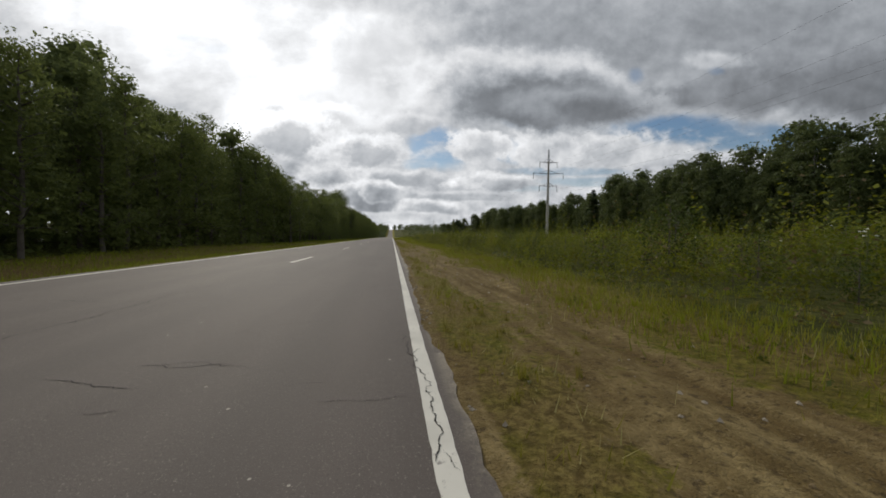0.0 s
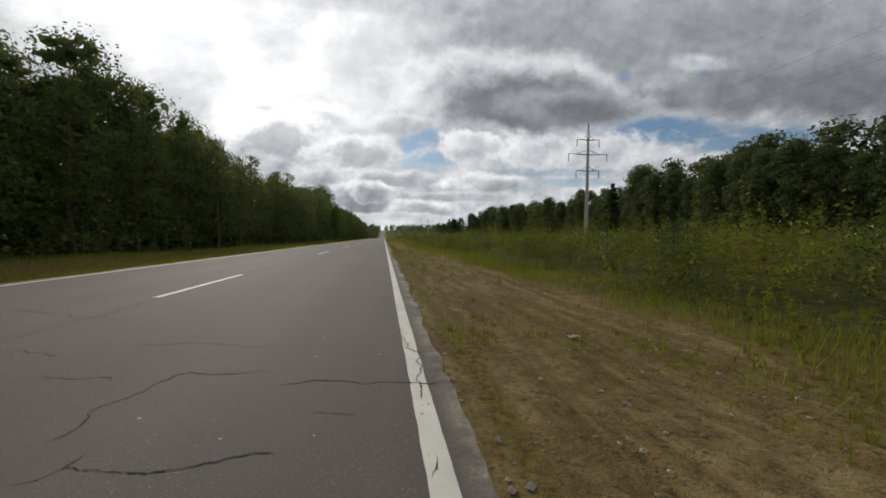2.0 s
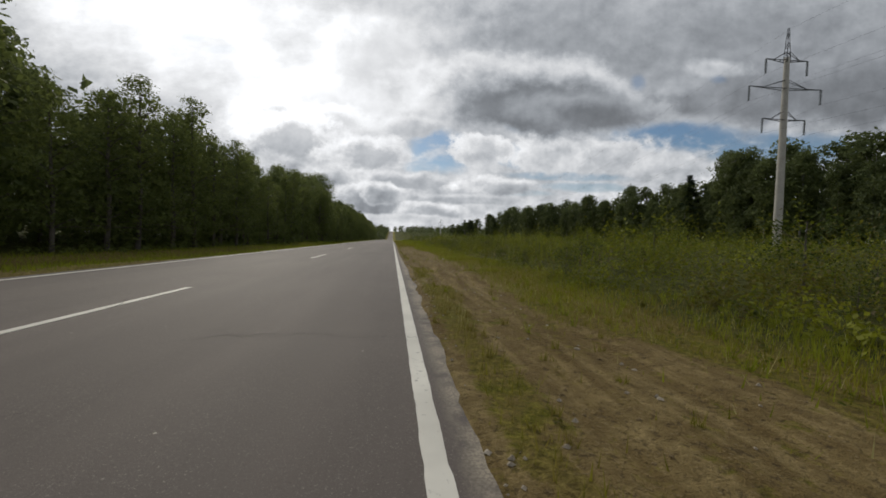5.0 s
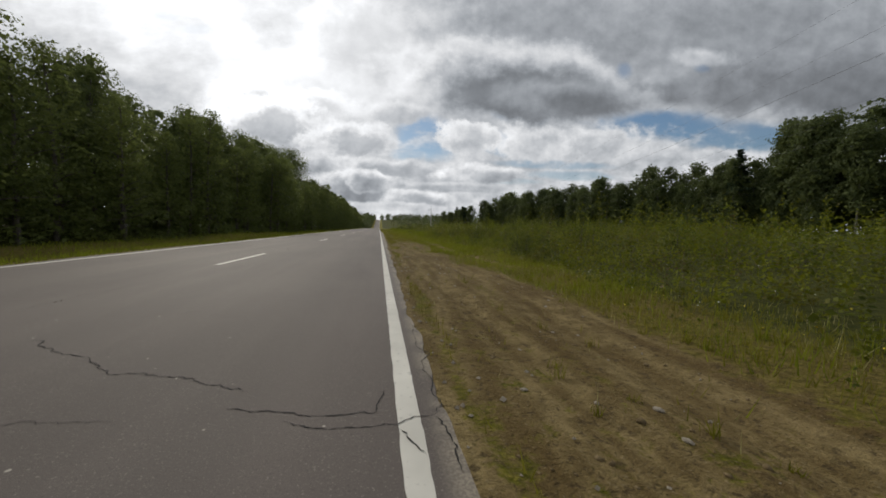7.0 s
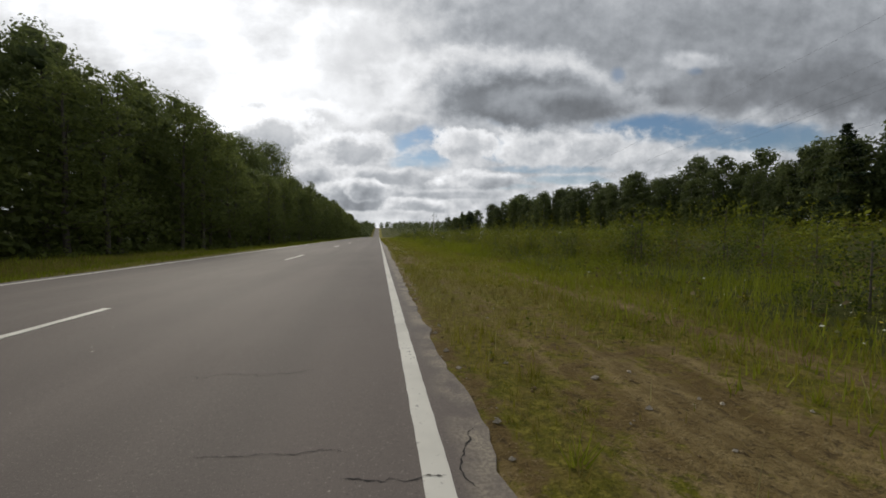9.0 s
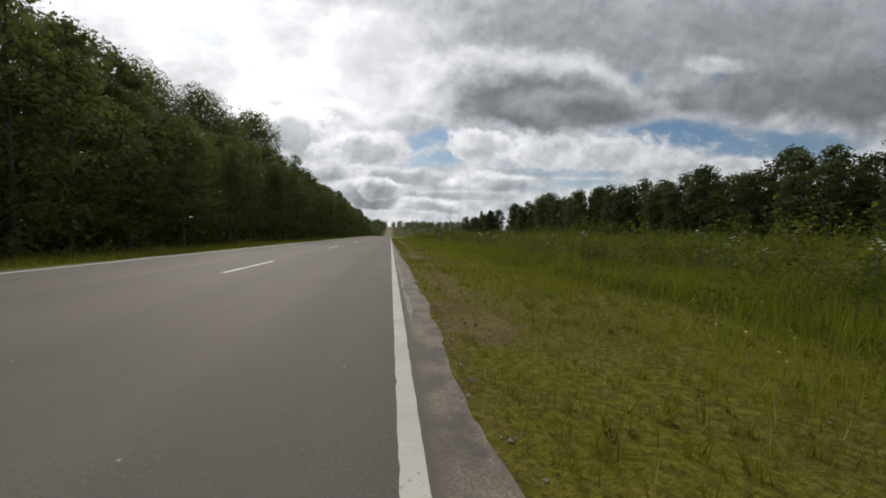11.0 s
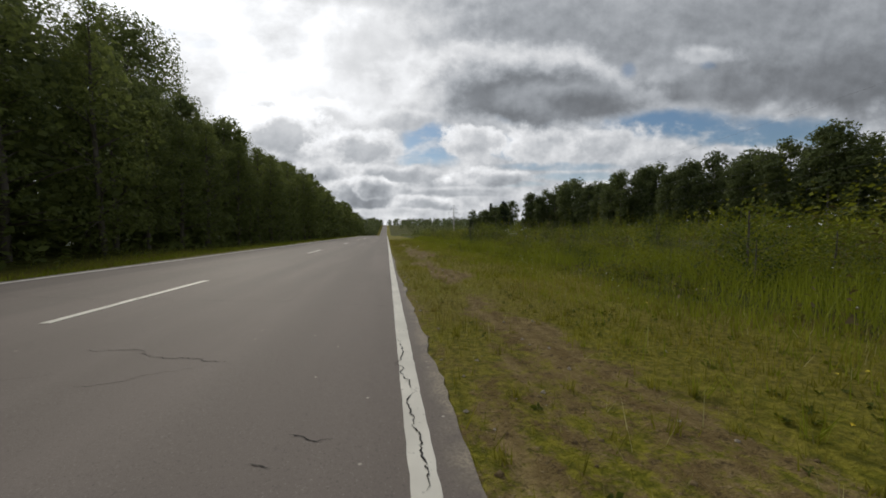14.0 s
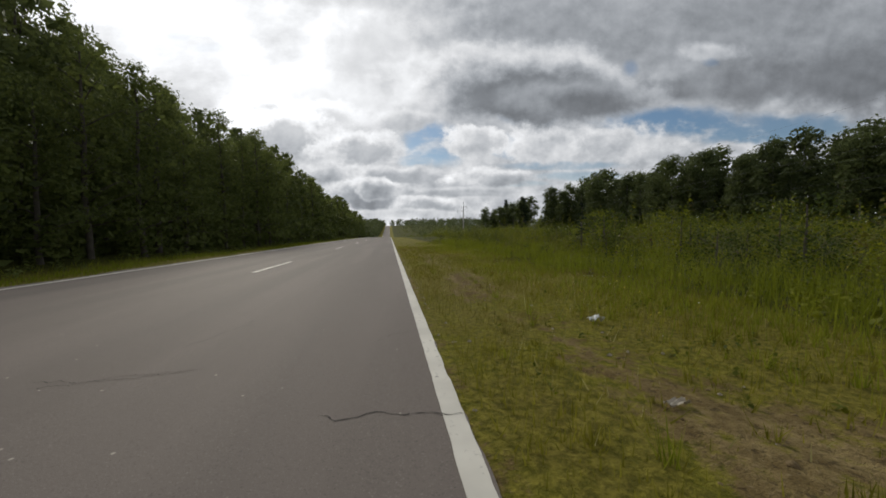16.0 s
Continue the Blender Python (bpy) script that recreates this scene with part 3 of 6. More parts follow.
def build_markings(road):
    rng = np.random.default_rng(7)
    ys = np.concatenate([np.arange(-4, 200, 0.07), np.arange(200, 1000, 4.0)])
    for name, x in (("edge_line", 0.0), ("edge_line", -7.0)):
        bow = (vnoise(ys, ys * 0 + x, 6, 43) - 0.5) * 0.006
        chip = lambda seed: 0.007 * np.clip(vnoise(ys, ys * 0 + x, 0.14, seed) - 0.72, 0, 1) / 0.28 + rng.normal(0, 0.0016, len(ys))
        l, r = x - 0.058 + bow + chip(41), x + 0.058 + bow - chip(42)
        V, F = strip(ys, l, r, 0.004)
        part(name, mesh_np(name, V, F, PAINT), road, "worn white solid edge line")
    painted = (2.8, 15.2, 27.4, 40.6, 52.6, 64.4, 76.4, 89.3, 101.0, 114.6, 127.2, 140.2, 152.0, 165.0)
    for k in range(32):
        far = painted[k] if k < 14 else 165.0 + 12.6 * (k - 13)
        ys = np.linspace(far - 3.15, far, 22)
        o = rng.normal(0, 0.02)
        V, F = strip(ys, -3.55 + o + rng.normal(0, 0.003, 22), -3.45 + o + rng.normal(0, 0.003, 22), 0.004)
        part("lane_dash", mesh_np("lane_dash", V, F, PAINT), road, "white dashed centre line mark")


def crack(road, points, width, seed, lift=0.003):
    """A jagged open crack through the given turning points (x, y)."""
    rng = np.random.default_rng(seed)
    P = np.array(points, float)
    for k in range(5):
        seg = np.linalg.norm(np.diff(P, axis=0), axis=1)
        mid = (P[:-1] + P[1:]) / 2 + rng.normal(0, 1, (len(P) - 1, 2)) * (seg * (0.07, 0.10, 0.13, 0.15, 0.15)[k])[:, None]
        out = np.empty((len(P) * 2 - 1, 2))
        out[0::2], out[1::2] = P, mid
        P = out
        if np.median(seg) < 0.05:
            break
    t = unit(np.gradient(P, axis=0))
    nrm = np.stack([-t[:, 1], t[:, 0]], -1)
    w = width * (0.56 if width < 0.019 else 0.40) * (0.15 + 1.0 * rng.random(len(P))) * np.clip(np.minimum(np.arange(len(P)), np.arange(len(P))[::-1]) / 4, 0.1, 1)
    A, B = P - nrm * w[:, None] / 2, P + nrm * w[:, None] / 2
    V = np.stack([A, B], 1).reshape(-1, 2)
    on_line = np.where((np.abs(V[:, 0]) < 0.075) | (np.abs(V[:, 0] + 7) < 0.075) | (np.abs(V[:, 0] + 3.5) < 0.09), 0.004, 0.0)
    Z = camber(np.clip(V[:, 0], -7.0, 0.05)) + rise(V[:, 1]) + lift + on_line
    i = np.arange(len(P) - 1) * 2
    F = np.stack([i, i + 1, i + 3, i + 2], -1)
    part("crack", mesh_np("crack", np.column_stack([V, Z]), F, CRACK), road, "dark open crack in the asphalt")


def build_cracks(road):
    c = lambda w, *p: crack(road, p, w, int(abs(p[0][1]) * 37 + abs(p[-1][0]) * 91) + len(p))
    # across and along the lanes
    c(0.014, (-5.53, 5.57), (-4.08, 5.18), (-3.38, 5.07))
    c(0.014, (-2.02, 2.67), (-1.82, 2.69), (-1.43, 2.65), (-1.36, 2.66))
    c(0.018, (-2.40, 2.50), (-2.22, 2.47), (-2.06, 2.40), (-1.90, 2.35), (-1.72, 2.30))
    c(0.010, (-1.83, 2.02), (-1.63, 2.04))
    c(0.008, (-1.91, 5.19), (-1.63, 5.28), (-0.89, 5.05))
    c(0.010, (-0.67, 2.04), (-0.55, 2.05), (-0.43, 2.03), (-0.24, 2.05), (-0.14, 2.08))
    c(0.016, (-3.44, 3.36), (-3.46, 3.88), (-3.44, 4.68), (-3.40, 5.07), (-3.40, 6.26), (-3.62, 9.27))
    c(0.016, (-3.47, 8.06), (-3.45, 8.54), (-3.50, 9.31), (-3.43, 10.27), (-3.47, 11.80))
    c(0.012, (-2.50, 8.09), (-1.97, 7.87))
    c(0.016, (-1.80, 7.52), (-1.61, 7.48), (-1.41, 7.37), (-1.18, 7.37))
    c(0.009, (-2.27, 7.44), (-1.87, 7.40))
    c(0.012, (-1.61, 7.21), (-1.34, 7.12), (-1.14, 7.03), (-0.96, 6.91), (-0.71, 6.83))
    c(0.022, (-0.71, 6.83), (-0.41, 6.80), (-0.06, 6.84), (0.03, 6.84), (0.24, 6.87))
    c(0.010, (-1.91, 7.00), (-1.92, 7.23), (-1.93, 7.47))
    c(0.014, (-1.74, 6.75), (-1.67, 6.86), (-1.64, 7.00))
    c(0.014, (-2.10, 6.71), (-1.96, 6.70), (-1.90, 6.82))
    c(0.014, (-0.90, 6.59), (-0.69, 6.58), (-0.56, 6.66), (-0.44, 6.78))
    c(0.012, (-2.25, 9.26), (-2.02, 9.18), (-1.85, 8.77), (-1.36, 8.65))
    c(0.022, (-2.55, 11.84), (-2.33, 11.78), (-2.15, 11.78), (-1.84, 11.66), (-1.50, 11.58), (-1.31, 11.50), (-1.09, 11.45), (-0.83, 11.40), (-0.52, 11.36), (-0.20, 11.33), (0.00, 11.33), (0.18, 11.30))
    c(0.014, (-1.75, 10.95), (-1.75, 11.03), (-1.68, 11.11), (-1.65, 11.23))
    c(0.014, (-1.66, 12.58), (-1.62, 13.02), (-1.57, 13.77), (-1.58, 14.93), (-1.49, 16.93))
    c(0.010, (-0.19, 11.41), (-0.13, 11.53), (-0.10, 11.81), (0.01, 12.00))
    c(0.015, (-3.46, 18.21), (-3.15, 18.15), (-2.67, 17.90), (-2.34, 17.78), (-1.82, 17.66), (-1.65, 17.49), (-1.30, 17.33), (-0.83, 17.25), (-0.43, 17.27), (-0.06, 17.30), (0.24, 17.28))
    c(0.024, (-1.67, 15.47), (-1.62, 15.53), (-1.64, 15.62), (-1.58, 15.76), (-1.64, 15.88))
    c(0.014, (-1.74, 16.09), (-1.60, 16.18), (-1.57, 16.32), (-1.60, 17.13), (-1.65, 17.49))
    c(0.014, (-0.82, 15.47), (-0.72, 15.46), (-0.62, 15.48), (-0.46, 15.49), (-0.24, 15.45), (-0.08, 15.44), (0.05, 15.39), (0.21, 15.35))
    c(0.014, (-4.76, 23.56), (-4.08, 23.29), (-3.35, 22.98), (-2.84, 22.86))
    c(0.018, (-3.42, 22.08), (-3.38, 22.54), (-3.35, 22.98), (-3.41, 23.94))
    c(0.012, (-3.20, 21.83), (-2.65, 21.62))
    c(0.012, (-2.35, 21.85), (-2.02, 21.86), (-1.39, 21.72), (-1.06, 21.74))
    c(0.013, (-2.44, 21.23), (-2.27, 21.17), (-1.92, 21.08))
    c(0.020, (-1.72, 20.35), (-1.68, 20.50), (-1.75, 20.68), (-1.67, 20.84), (-1.63, 20.91), (-1.60, 21.14), (-1.28, 21.13), (-0.95, 21.11))
    c(0.018, (-0.92, 20.88), (-0.59, 20.93), (-0.37, 20.85), (-0.15, 20.86), (0.18, 20.82))
    c(0.009, (-0.64, 20.52), (-0.49, 20.49), (-0.31, 20.49))
    c(0.020, (-1.61, 20.08), (-1.53, 20.10), (-1.49, 20.17), (-1.47, 20.28))
    c(0.018, (-1.50, 20.18), (-1.38, 20.14), (-1.21, 20.10), (-1.07, 20.10), (-0.92, 20.13), (-0.82, 20.16), (-0.66, 20.16))
    c(0.010, (-0.54, 21.95), (-0.01, 21.90))
    c(0.016, (-3.39, 27.29), (-3.26, 28.07), (-3.19, 29.61), (-3.40, 32.22))
    c(0.016, (-2.37, 26.32), (-2.05, 26.20), (-1.82, 26.06), (-1.60, 25.97))
    c(0.026, (-1.70, 24.78), (-1.68, 24.88), (-1.65, 24.95), (-1.63, 25.08), (-1.61, 25.18), (-1.59, 25.27))
    c(0.022, (-1.73, 25.24), (-1.72, 25.34), (-1.74, 25.58), (-1.62, 25.65), (-1.49, 25.77), (-1.56, 25.93), (-1.54, 26.34), (-1.52, 26.56), (-1.65, 26.89), (-1.63, 27.39), (-1.63, 27.77))
    c(0.010, (-1.49, 25.77), (-1.29, 25.74), (-0.87, 25.69))
    c(0.013, (-2.15, 25.27), (-1.93, 25.24), (-1.74, 25.25))
    c(0.014, (-0.85, 25.55), (-0.71, 25.54), (-0.58, 25.47), (-0.36, 25.45), (-0.15, 25.46))
    c(0.014, (-1.57, 25.46), (-1.32, 25.45), (-1.13, 25.37), (-0.90, 25.32))
    c(0.011, (-0.84, 26.46), (-0.44, 26.42), (-0.13, 26.45))
    c(0.012, (-0.61, 24.89), (-0.41, 24.92), (-0.21, 24.86))
    c(0.012, (-0.80, 24.74), (-0.68, 24.71), (-0.51, 24.66))
    c(0.016, (-3.47, 31.31), (-3.46, 31.80), (-3.37, 32.39), (-3.41, 33.52), (-3.36, 35.23))
    c(0.028, (-2.52, 30.27), (-2.34, 30.20), (-2.22, 30.11), (-1.98, 30.07), (-1.80, 30.01), (-1.61, 29.98), (-1.54, 29.92), (-1.27, 29.81), (-1.15, 29.70), (-1.02, 29.63), (-0.96, 29.57))
    c(0.015, (-1.18, 29.60), (-1.07, 29.52), (-0.87, 29.44), (-0.73, 29.36), (-0.66, 29.34))
    c(0.030, (-0.87, 29.44), (-0.65, 29.38), (-0.52, 29.36), (-0.43, 29.36), (-0.31, 29.33), (-0.19, 29.34), (-0.06, 29.36), (0.05, 29.36), (0.28, 29.35))
    c(0.010, (-1.97, 31.32), (-1.69, 31.27))
    c(0.012, (-1.58, 31.64), (-1.61, 32.08), (-1.61, 33.02))
    c(0.014, (-5.44, 37.90), (-4.41, 37.45), (-3.82, 37.32), (-3.52, 37.36))
    c(0.020, (-3.48, 36.00), (-3.65, 36.35), (-3.51, 36.55), (-3.44, 36.97), (-3.52, 37.36))
    c(0.016, (-3.51, 36.55), (-3.81, 37.07), (-4.00, 37.41))
    c(0.020, (-3.40, 36.47), (-2.94, 36.25), (-2.39, 36.16), (-1.94, 35.97), (-1.32, 35.92), (-1.18, 35.79), (-0.82, 35.68), (-0.31, 35.58), (0.02, 35.53))
    c(0.026, (-2.11, 34.38), (-1.98, 34.37), (-1.84, 34.26), (-1.75, 34.16), (-1.59, 34.09), (-1.39, 34.07), (-1.33, 34.01), (-1.18, 33.97), (-1.04, 33.91), (-0.93, 33.89), (-0.87, 33.86), (-0.76, 33.83), (-0.61, 33.82), (-0.48, 33.77))
    c(0.014, (-1.35, 34.35), (-1.06, 34.30), (-0.80, 34.24))
    c(0.014, (-4.98, 61.38), (-4.34, 61.01), (-3.71, 60.51))
    c(0.016, (-3.55, 59.13), (-3.52, 59.38), (-3.51, 59.79), (-3.49, 60.08))
    c(0.018, (-3.35, 58.92), (-2.97, 58.76), (-2.63, 58.53), (-2.35, 58.32), (-2.16, 58.29), (-1.97, 58.20), (-1.81, 58.19), (-1.66, 58.24), (-1.25, 58.12))
    c(0.018, (-0.31, 57.95), (-0.07, 57.97), (-0.01, 58.00), (0.13, 58.02))
    c(0.010, (-1.56, 60.08), (-1.56, 60.96))
    c(0.013, (-3.79, 65.51), (-2.87, 65.13), (-2.16, 64.81), (-1.16, 64.56))
    c(0.014, (-3.04, 63.43), (-2.70, 63.37), (-2.50, 63.30), (-2.36, 63.19))
    c(0.026, (-2.36, 63.11), (-2.14, 63.03), (-1.93, 62.99), (-1.69, 62.83), (-1.46, 62.83), (-1.23, 62.77), (-0.98, 62.75))
    c(0.020, (-0.85, 62.65), (-0.49, 62.55), (-0.31, 62.53), (-0.22, 62.58), (0.05, 62.52), (0.19, 62.49))
    c(0.022, (-1.76, 61.98), (-1.69, 62.04), (-1.67, 62.15), (-1.63, 62.29), (-1.63, 62.44), (-1.61, 62.59), (-1.66, 62.82))
    c(0.018, (-0.22, 61.60), (-0.19, 61.73), (-0.16, 61.88), (-0.14, 62.08), (-0.18, 62.27), (-0.21, 62.42))
    c(0.010, (-3.56, 68.98), (-3.59, 69.49), (-3.55, 69.98), (-3.50, 70.60))
    c(0.018, (-2.73, 68.11), (-2.28, 67.82), (-1.95, 67.63), (-1.86, 67.52), (-1.59, 67.45), (-1.25, 67.34), (-1.11, 67.23), (-0.87, 67.12))
    c(0.018, (-0.92, 66.94), (-0.79, 66.90), (-0.57, 66.87), (-0.48, 66.83), (-0.32, 66.82), (-0.16, 66.83), (-0.14, 66.98), (-0.12, 67.08))
    c(0.016, (-0.61, 66.80), (-0.49, 66.73), (-0.38, 66.70), (-0.23, 66.70), (-0.12, 66.72), (-0.06, 66.70), (0.05, 66.76), (0.11, 66.77), (0.18, 66.95), (0.16, 67.06), (0.16, 67.40), (0.16, 68.02), (0.17, 68.56))
    c(0.018, (-0.06, 66.69), (-0.01, 66.57), (0.05, 66.46))
    c(0.018, (0.11, 66.77), (0.17, 66.64), (0.19, 66.51), (0.18, 66.33))
    c(0.012, (-3.48, 73.49), (-3.04, 73.28), (-2.38, 73.15), (-1.89, 73.04), (-1.49, 73.10), (-1.14, 73.16))
    c(0.012, (-1.92, 72.62), (-1.61, 72.52), (-1.46, 72.44))
    c(0.018, (-2.30, 72.20), (-2.09, 72.12), (-1.91, 72.06), (-1.73, 72.02), (-1.56, 71.92))
    c(0.012, (-1.53, 73.81), (-1.50, 74.57))
    c(0.018, (-3.41, 78.38), (-2.89, 78.10), (-2.47, 77.80), (-2.21, 77.70), (-1.93, 77.48), (-1.74, 77.40), (-1.56, 77.25), (-1.23, 77.20), (-0.69, 77.01), (-0.50, 76.90), (-0.33, 76.83), (-0.22, 76.74), (0.00, 76.69), (0.21, 76.72))
    c(0.010, (-3.81, 78.68), (-3.67, 79.10), (-3.55, 79.72))
    c(0.016, (-3.63, 83.26), (-3.57, 83.73), (-3.51, 84.40), (-3.51, 86.01))
    c(0.022, (-2.82, 82.36), (-2.39, 82.24), (-1.92, 82.03), (-1.54, 81.82), (-1.20, 81.63), (-0.93, 81.43), (-0.71, 81.33), (-0.54, 81.31), (-0.38, 81.34), (-0.18, 81.38))
    c(0.014, (-0.58, 81.51), (-0.42, 81.48), (-0.33, 81.41), (-0.18, 81.38))
    c(0.020, (-0.15, 81.34), (-0.03, 81.31), (0.04, 81.32), (0.11, 81.28), (0.19, 81.03))
    c(0.020, (0.07, 81.32), (0.10, 81.62), (0.11, 81.98), (0.14, 82.41))
    c(0.014, (-0.38, 85.75), (-0.27, 85.72), (-0.05, 85.71), (0.04, 85.70))
    c(0.022, (0.25, 86.03), (0.14, 85.84), (0.10, 85.73), (0.15, 85.60))
    c(0.024, (-3.38, 112.41), (-3.01, 112.27), (-2.70, 111.93), (-2.31, 111.55), (-2.20, 111.40), (-1.87, 111.14), (-1.68, 110.92), (-1.47, 110.74), (-1.39, 110.63), (-1.29, 110.49), (-1.10, 110.36), (-0.93, 110.28), (-0.73, 110.19), (-0.62, 110.09), (-0.53, 109.99), (-0.45, 109.90))
    c(0.018, (-1.65, 110.72), (-1.51, 110.63), (-1.40, 110.62), (-1.25, 110.58), (-1.01, 110.38), (-0.93, 110.28))
    c(0.016, (-3.94, 117.68), (-3.27, 117.43), (-2.50, 117.24), (-2.04, 116.96), (-1.74, 116.82), (-1.18, 116.66), (-0.70, 116.59), (-0.39, 116.42), (-0.07, 116.32), (0.36, 116.26))
    c(0.018, (-1.28, 115.72), (-1.33, 115.99), (-1.36, 116.41), (-1.31, 116.64), (-1.28, 117.24))
    c(0.012, (-3.04, 117.44), (-3.08, 118.16), (-3.23, 119.26), (-3.24, 121.88))
    c(0.018, (0.27, 117.48), (0.25, 116.75), (0.16, 116.41))
    c(0.026, (0.13, 115.16), (0.16, 114.90), (0.20, 114.75), (0.21, 114.59))
    c(0.026, (-1.55, 119.80), (-1.48, 119.83), (-1.49, 119.94), (-1.47, 120.02), (-1.51, 120.15), (-1.44, 120.21), (-1.41, 120.37), (-1.44, 120.52), (-1.42, 120.72), (-1.42, 120.92), (-1.38, 121.26))
    c(0.024, (-1.80, 120.07), (-1.54, 119.99), (-1.49, 119.94), (-1.36, 119.87), (-1.21, 119.81), (-1.09, 119.75), (-0.97, 119.71), (-0.88, 119.70), (-0.84, 119.73), (-0.71, 119.72), (-0.57, 119.68), (-0.53, 119.72))
    c(0.018, (-1.28, 120.05), (-1.04, 119.95), (-0.88, 119.90), (-0.74, 119.90), (-0.55, 119.93), (-0.40, 119.93), (-0.27, 119.95), (-0.19, 120.02))
    c(0.010, (-1.94, 121.45), (-1.44, 121.21))
    c(0.010, (-1.29, 121.13), (-0.86, 121.06), (-0.46, 121.28))
    c(0.013, (-0.71, 120.27), (-0.56, 120.30), (-0.52, 120.43))
    c(0.010, (-0.76, 120.69), (-0.31, 120.67), (0.07, 120.59))
    c(0.013, (-2.79, 121.29), (-2.30, 121.07), (-1.96, 120.99))
    c(0.020, (0.15, 121.38), (0.17, 120.81), (0.19, 120.25), (0.19, 119.93), (0.17, 119.66), (0.23, 119.52))
    c(0.020, (-0.60, 124.57), (-0.50, 124.52), (-0.41, 124.49), (-0.30, 124.47))
    c(0.014, (-2.05, 125.49), (-1.91, 125.45), (-1.83, 125.36))
    c(0.018, (-1.54, 124.94), (-1.58, 125.00), (-1.59, 125.08))
    c(0.012, (-2.08, 127.16), (-1.76, 127.03))
    c(0.022, (0.15, 124.77), (0.14, 124.54), (0.14, 124.33))
    c(0.028, (-1.93, 130.03), (-1.75, 129.95), (-1.56, 129.88), (-1.42, 129.82), (-1.33, 129.75), (-1.23, 129.71), (-1.16, 129.63), (-1.04, 129.55), (-0.93, 129.51), (-0.78, 129.48), (-0.70, 129.48), (-0.54, 129.45), (-0.31, 129.41), (-0.05, 129.33), (0.06, 129.29))
    c(0.016, (-1.23, 129.70), (-1.13, 129.62), (-1.04, 129.55))
    c(0.012, (-5.69, 139.06), (-4.26, 138.56), (-2.99, 138.18), (-1.77, 138.09), (-1.45, 137.99), (-1.53, 138.92))
    c(0.014, (-0.94, 137.76), (-0.10, 137.66))
    c(0.016, (-2.47, 136.15), (-2.09, 136.11), (-1.77, 135.88), (-1.56, 135.85), (-1.24, 135.71))
    c(0.016, (-0.60, 134.74), (-0.39, 134.68))
    c(0.016, (-0.72, 134.54), (-0.60, 134.50))
    c(0.018, (-0.04, 136.19), (-0.04, 135.52), (-0.03, 135.01), (-0.01, 134.71), (0.00, 134.53), (0.00, 134.29))
    c(0.014, (-2.66, 143.01), (-1.92, 142.65), (-1.24, 142.47), (-0.89, 142.30), (0.02, 142.01))
    c(0.012, (-1.54, 142.07), (-1.66, 142.61))
    c(0.016, (-1.63, 140.71), (-1.60, 140.90), (-1.53, 141.32))
    c(0.016, (-1.76, 139.82), (-1.69, 139.87), (-1.63, 139.88))
    c(0.020, (-0.05, 140.93), (-0.07, 140.11), (-0.07, 139.65), (-0.05, 139.38))
    c(0.022, (-0.02, 146.13), (-0.02, 145.38), (-0.06, 144.92), (-0.01, 144.65), (-0.01, 144.35))
    c(0.016, (-0.96, 149.71), (-0.74, 149.66), (-0.66, 149.61), (-0.40, 149.56), (-0.21, 149.52), (0.05, 149.51))
    c(0.010, (-3.56, 152.18), (-3.61, 152.86), (-3.57, 153.40))
    c(0.014, (-0.71, 154.81), (-0.45, 154.81), (-0.23, 154.78), (-0.06, 154.75), (0.06, 154.74))
    c(0.022, (-0.11, 3.45), (-0.11, 2.85), (-0.05, 2.75), (-0.01, 2.33), (0.01, 2.03), (0.00, 1.80), (-0.01, 1.55), (-0.05, 1.44))
    c(0.020, (-0.01, 1.51), (0.02, 1.43), (0.05, 1.36))
    c(0.016, (-0.10, 2.78), (0.01, 2.95))
    c(0.018, (-0.05, 7.69), (-0.06, 7.22), (-0.06, 6.83), (-0.04, 6.50))
    c(0.022, (-0.07, 11.25), (-0.04, 11.04), (-0.03, 10.84), (-0.04, 10.62))
    c(0.020, (-0.09, 17.26), (-0.07, 16.52), (-0.03, 16.13), (-0.04, 15.81), (0.02, 15.61))
    c(0.018, (-0.07, 22.27), (-0.04, 21.85), (0.02, 21.23), (-0.01, 20.86), (-0.01, 20.58))
    c(0.014, (0.00, 20.08), (-0.04, 19.90))
    # stretches between
    c(0.016, (-3.0, 44.01), (-1.4, 43.53), (0.1, 43.62))
    c(0.014, (-2.2, 49.48), (-0.8, 49.76), (0.1, 49.57))
    c(0.018, (-3.7, 38.2), (-3.74, 42.0), (-3.66, 47.3), (-3.7, 52.6))
    c(0.014, (-2.6, 92.97), (-0.9, 92.67), (0.1, 92.87))
    c(0.016, (-3.3, 99.97), (-1.6, 99.47), (0.2, 99.67))
    c(0.014, (-3.62, 91.0), (-3.7, 96.5), (-3.66, 103.4))
    c(0.016, (-3.0, 164.26), (-1.3, 163.86), (0.1, 163.96))
    # hairline cracks scattered over both lanes
    rng = np.random.default_rng(77)
    for k in range(200):
        y = rng.uniform(1, 180)
        x = rng.uniform(-3.3, -0.2) if k % 3 else rng.uniform(-6.8, -3.6)
        l = rng.uniform(0.15, 1.1)
        a = rng.normal(0, 0.35) if rng.random() < 0.75 else rng.uniform(0.9, 1.6)
        crack(road, [(x, y), (x + l * 0.5 * math.cos(a), y + l * 0.5 * math.sin(a) + rng.normal(0, 0.06)), (x + l * math.cos(a), y + l * math.sin(a))], 0.008, 500 + k)


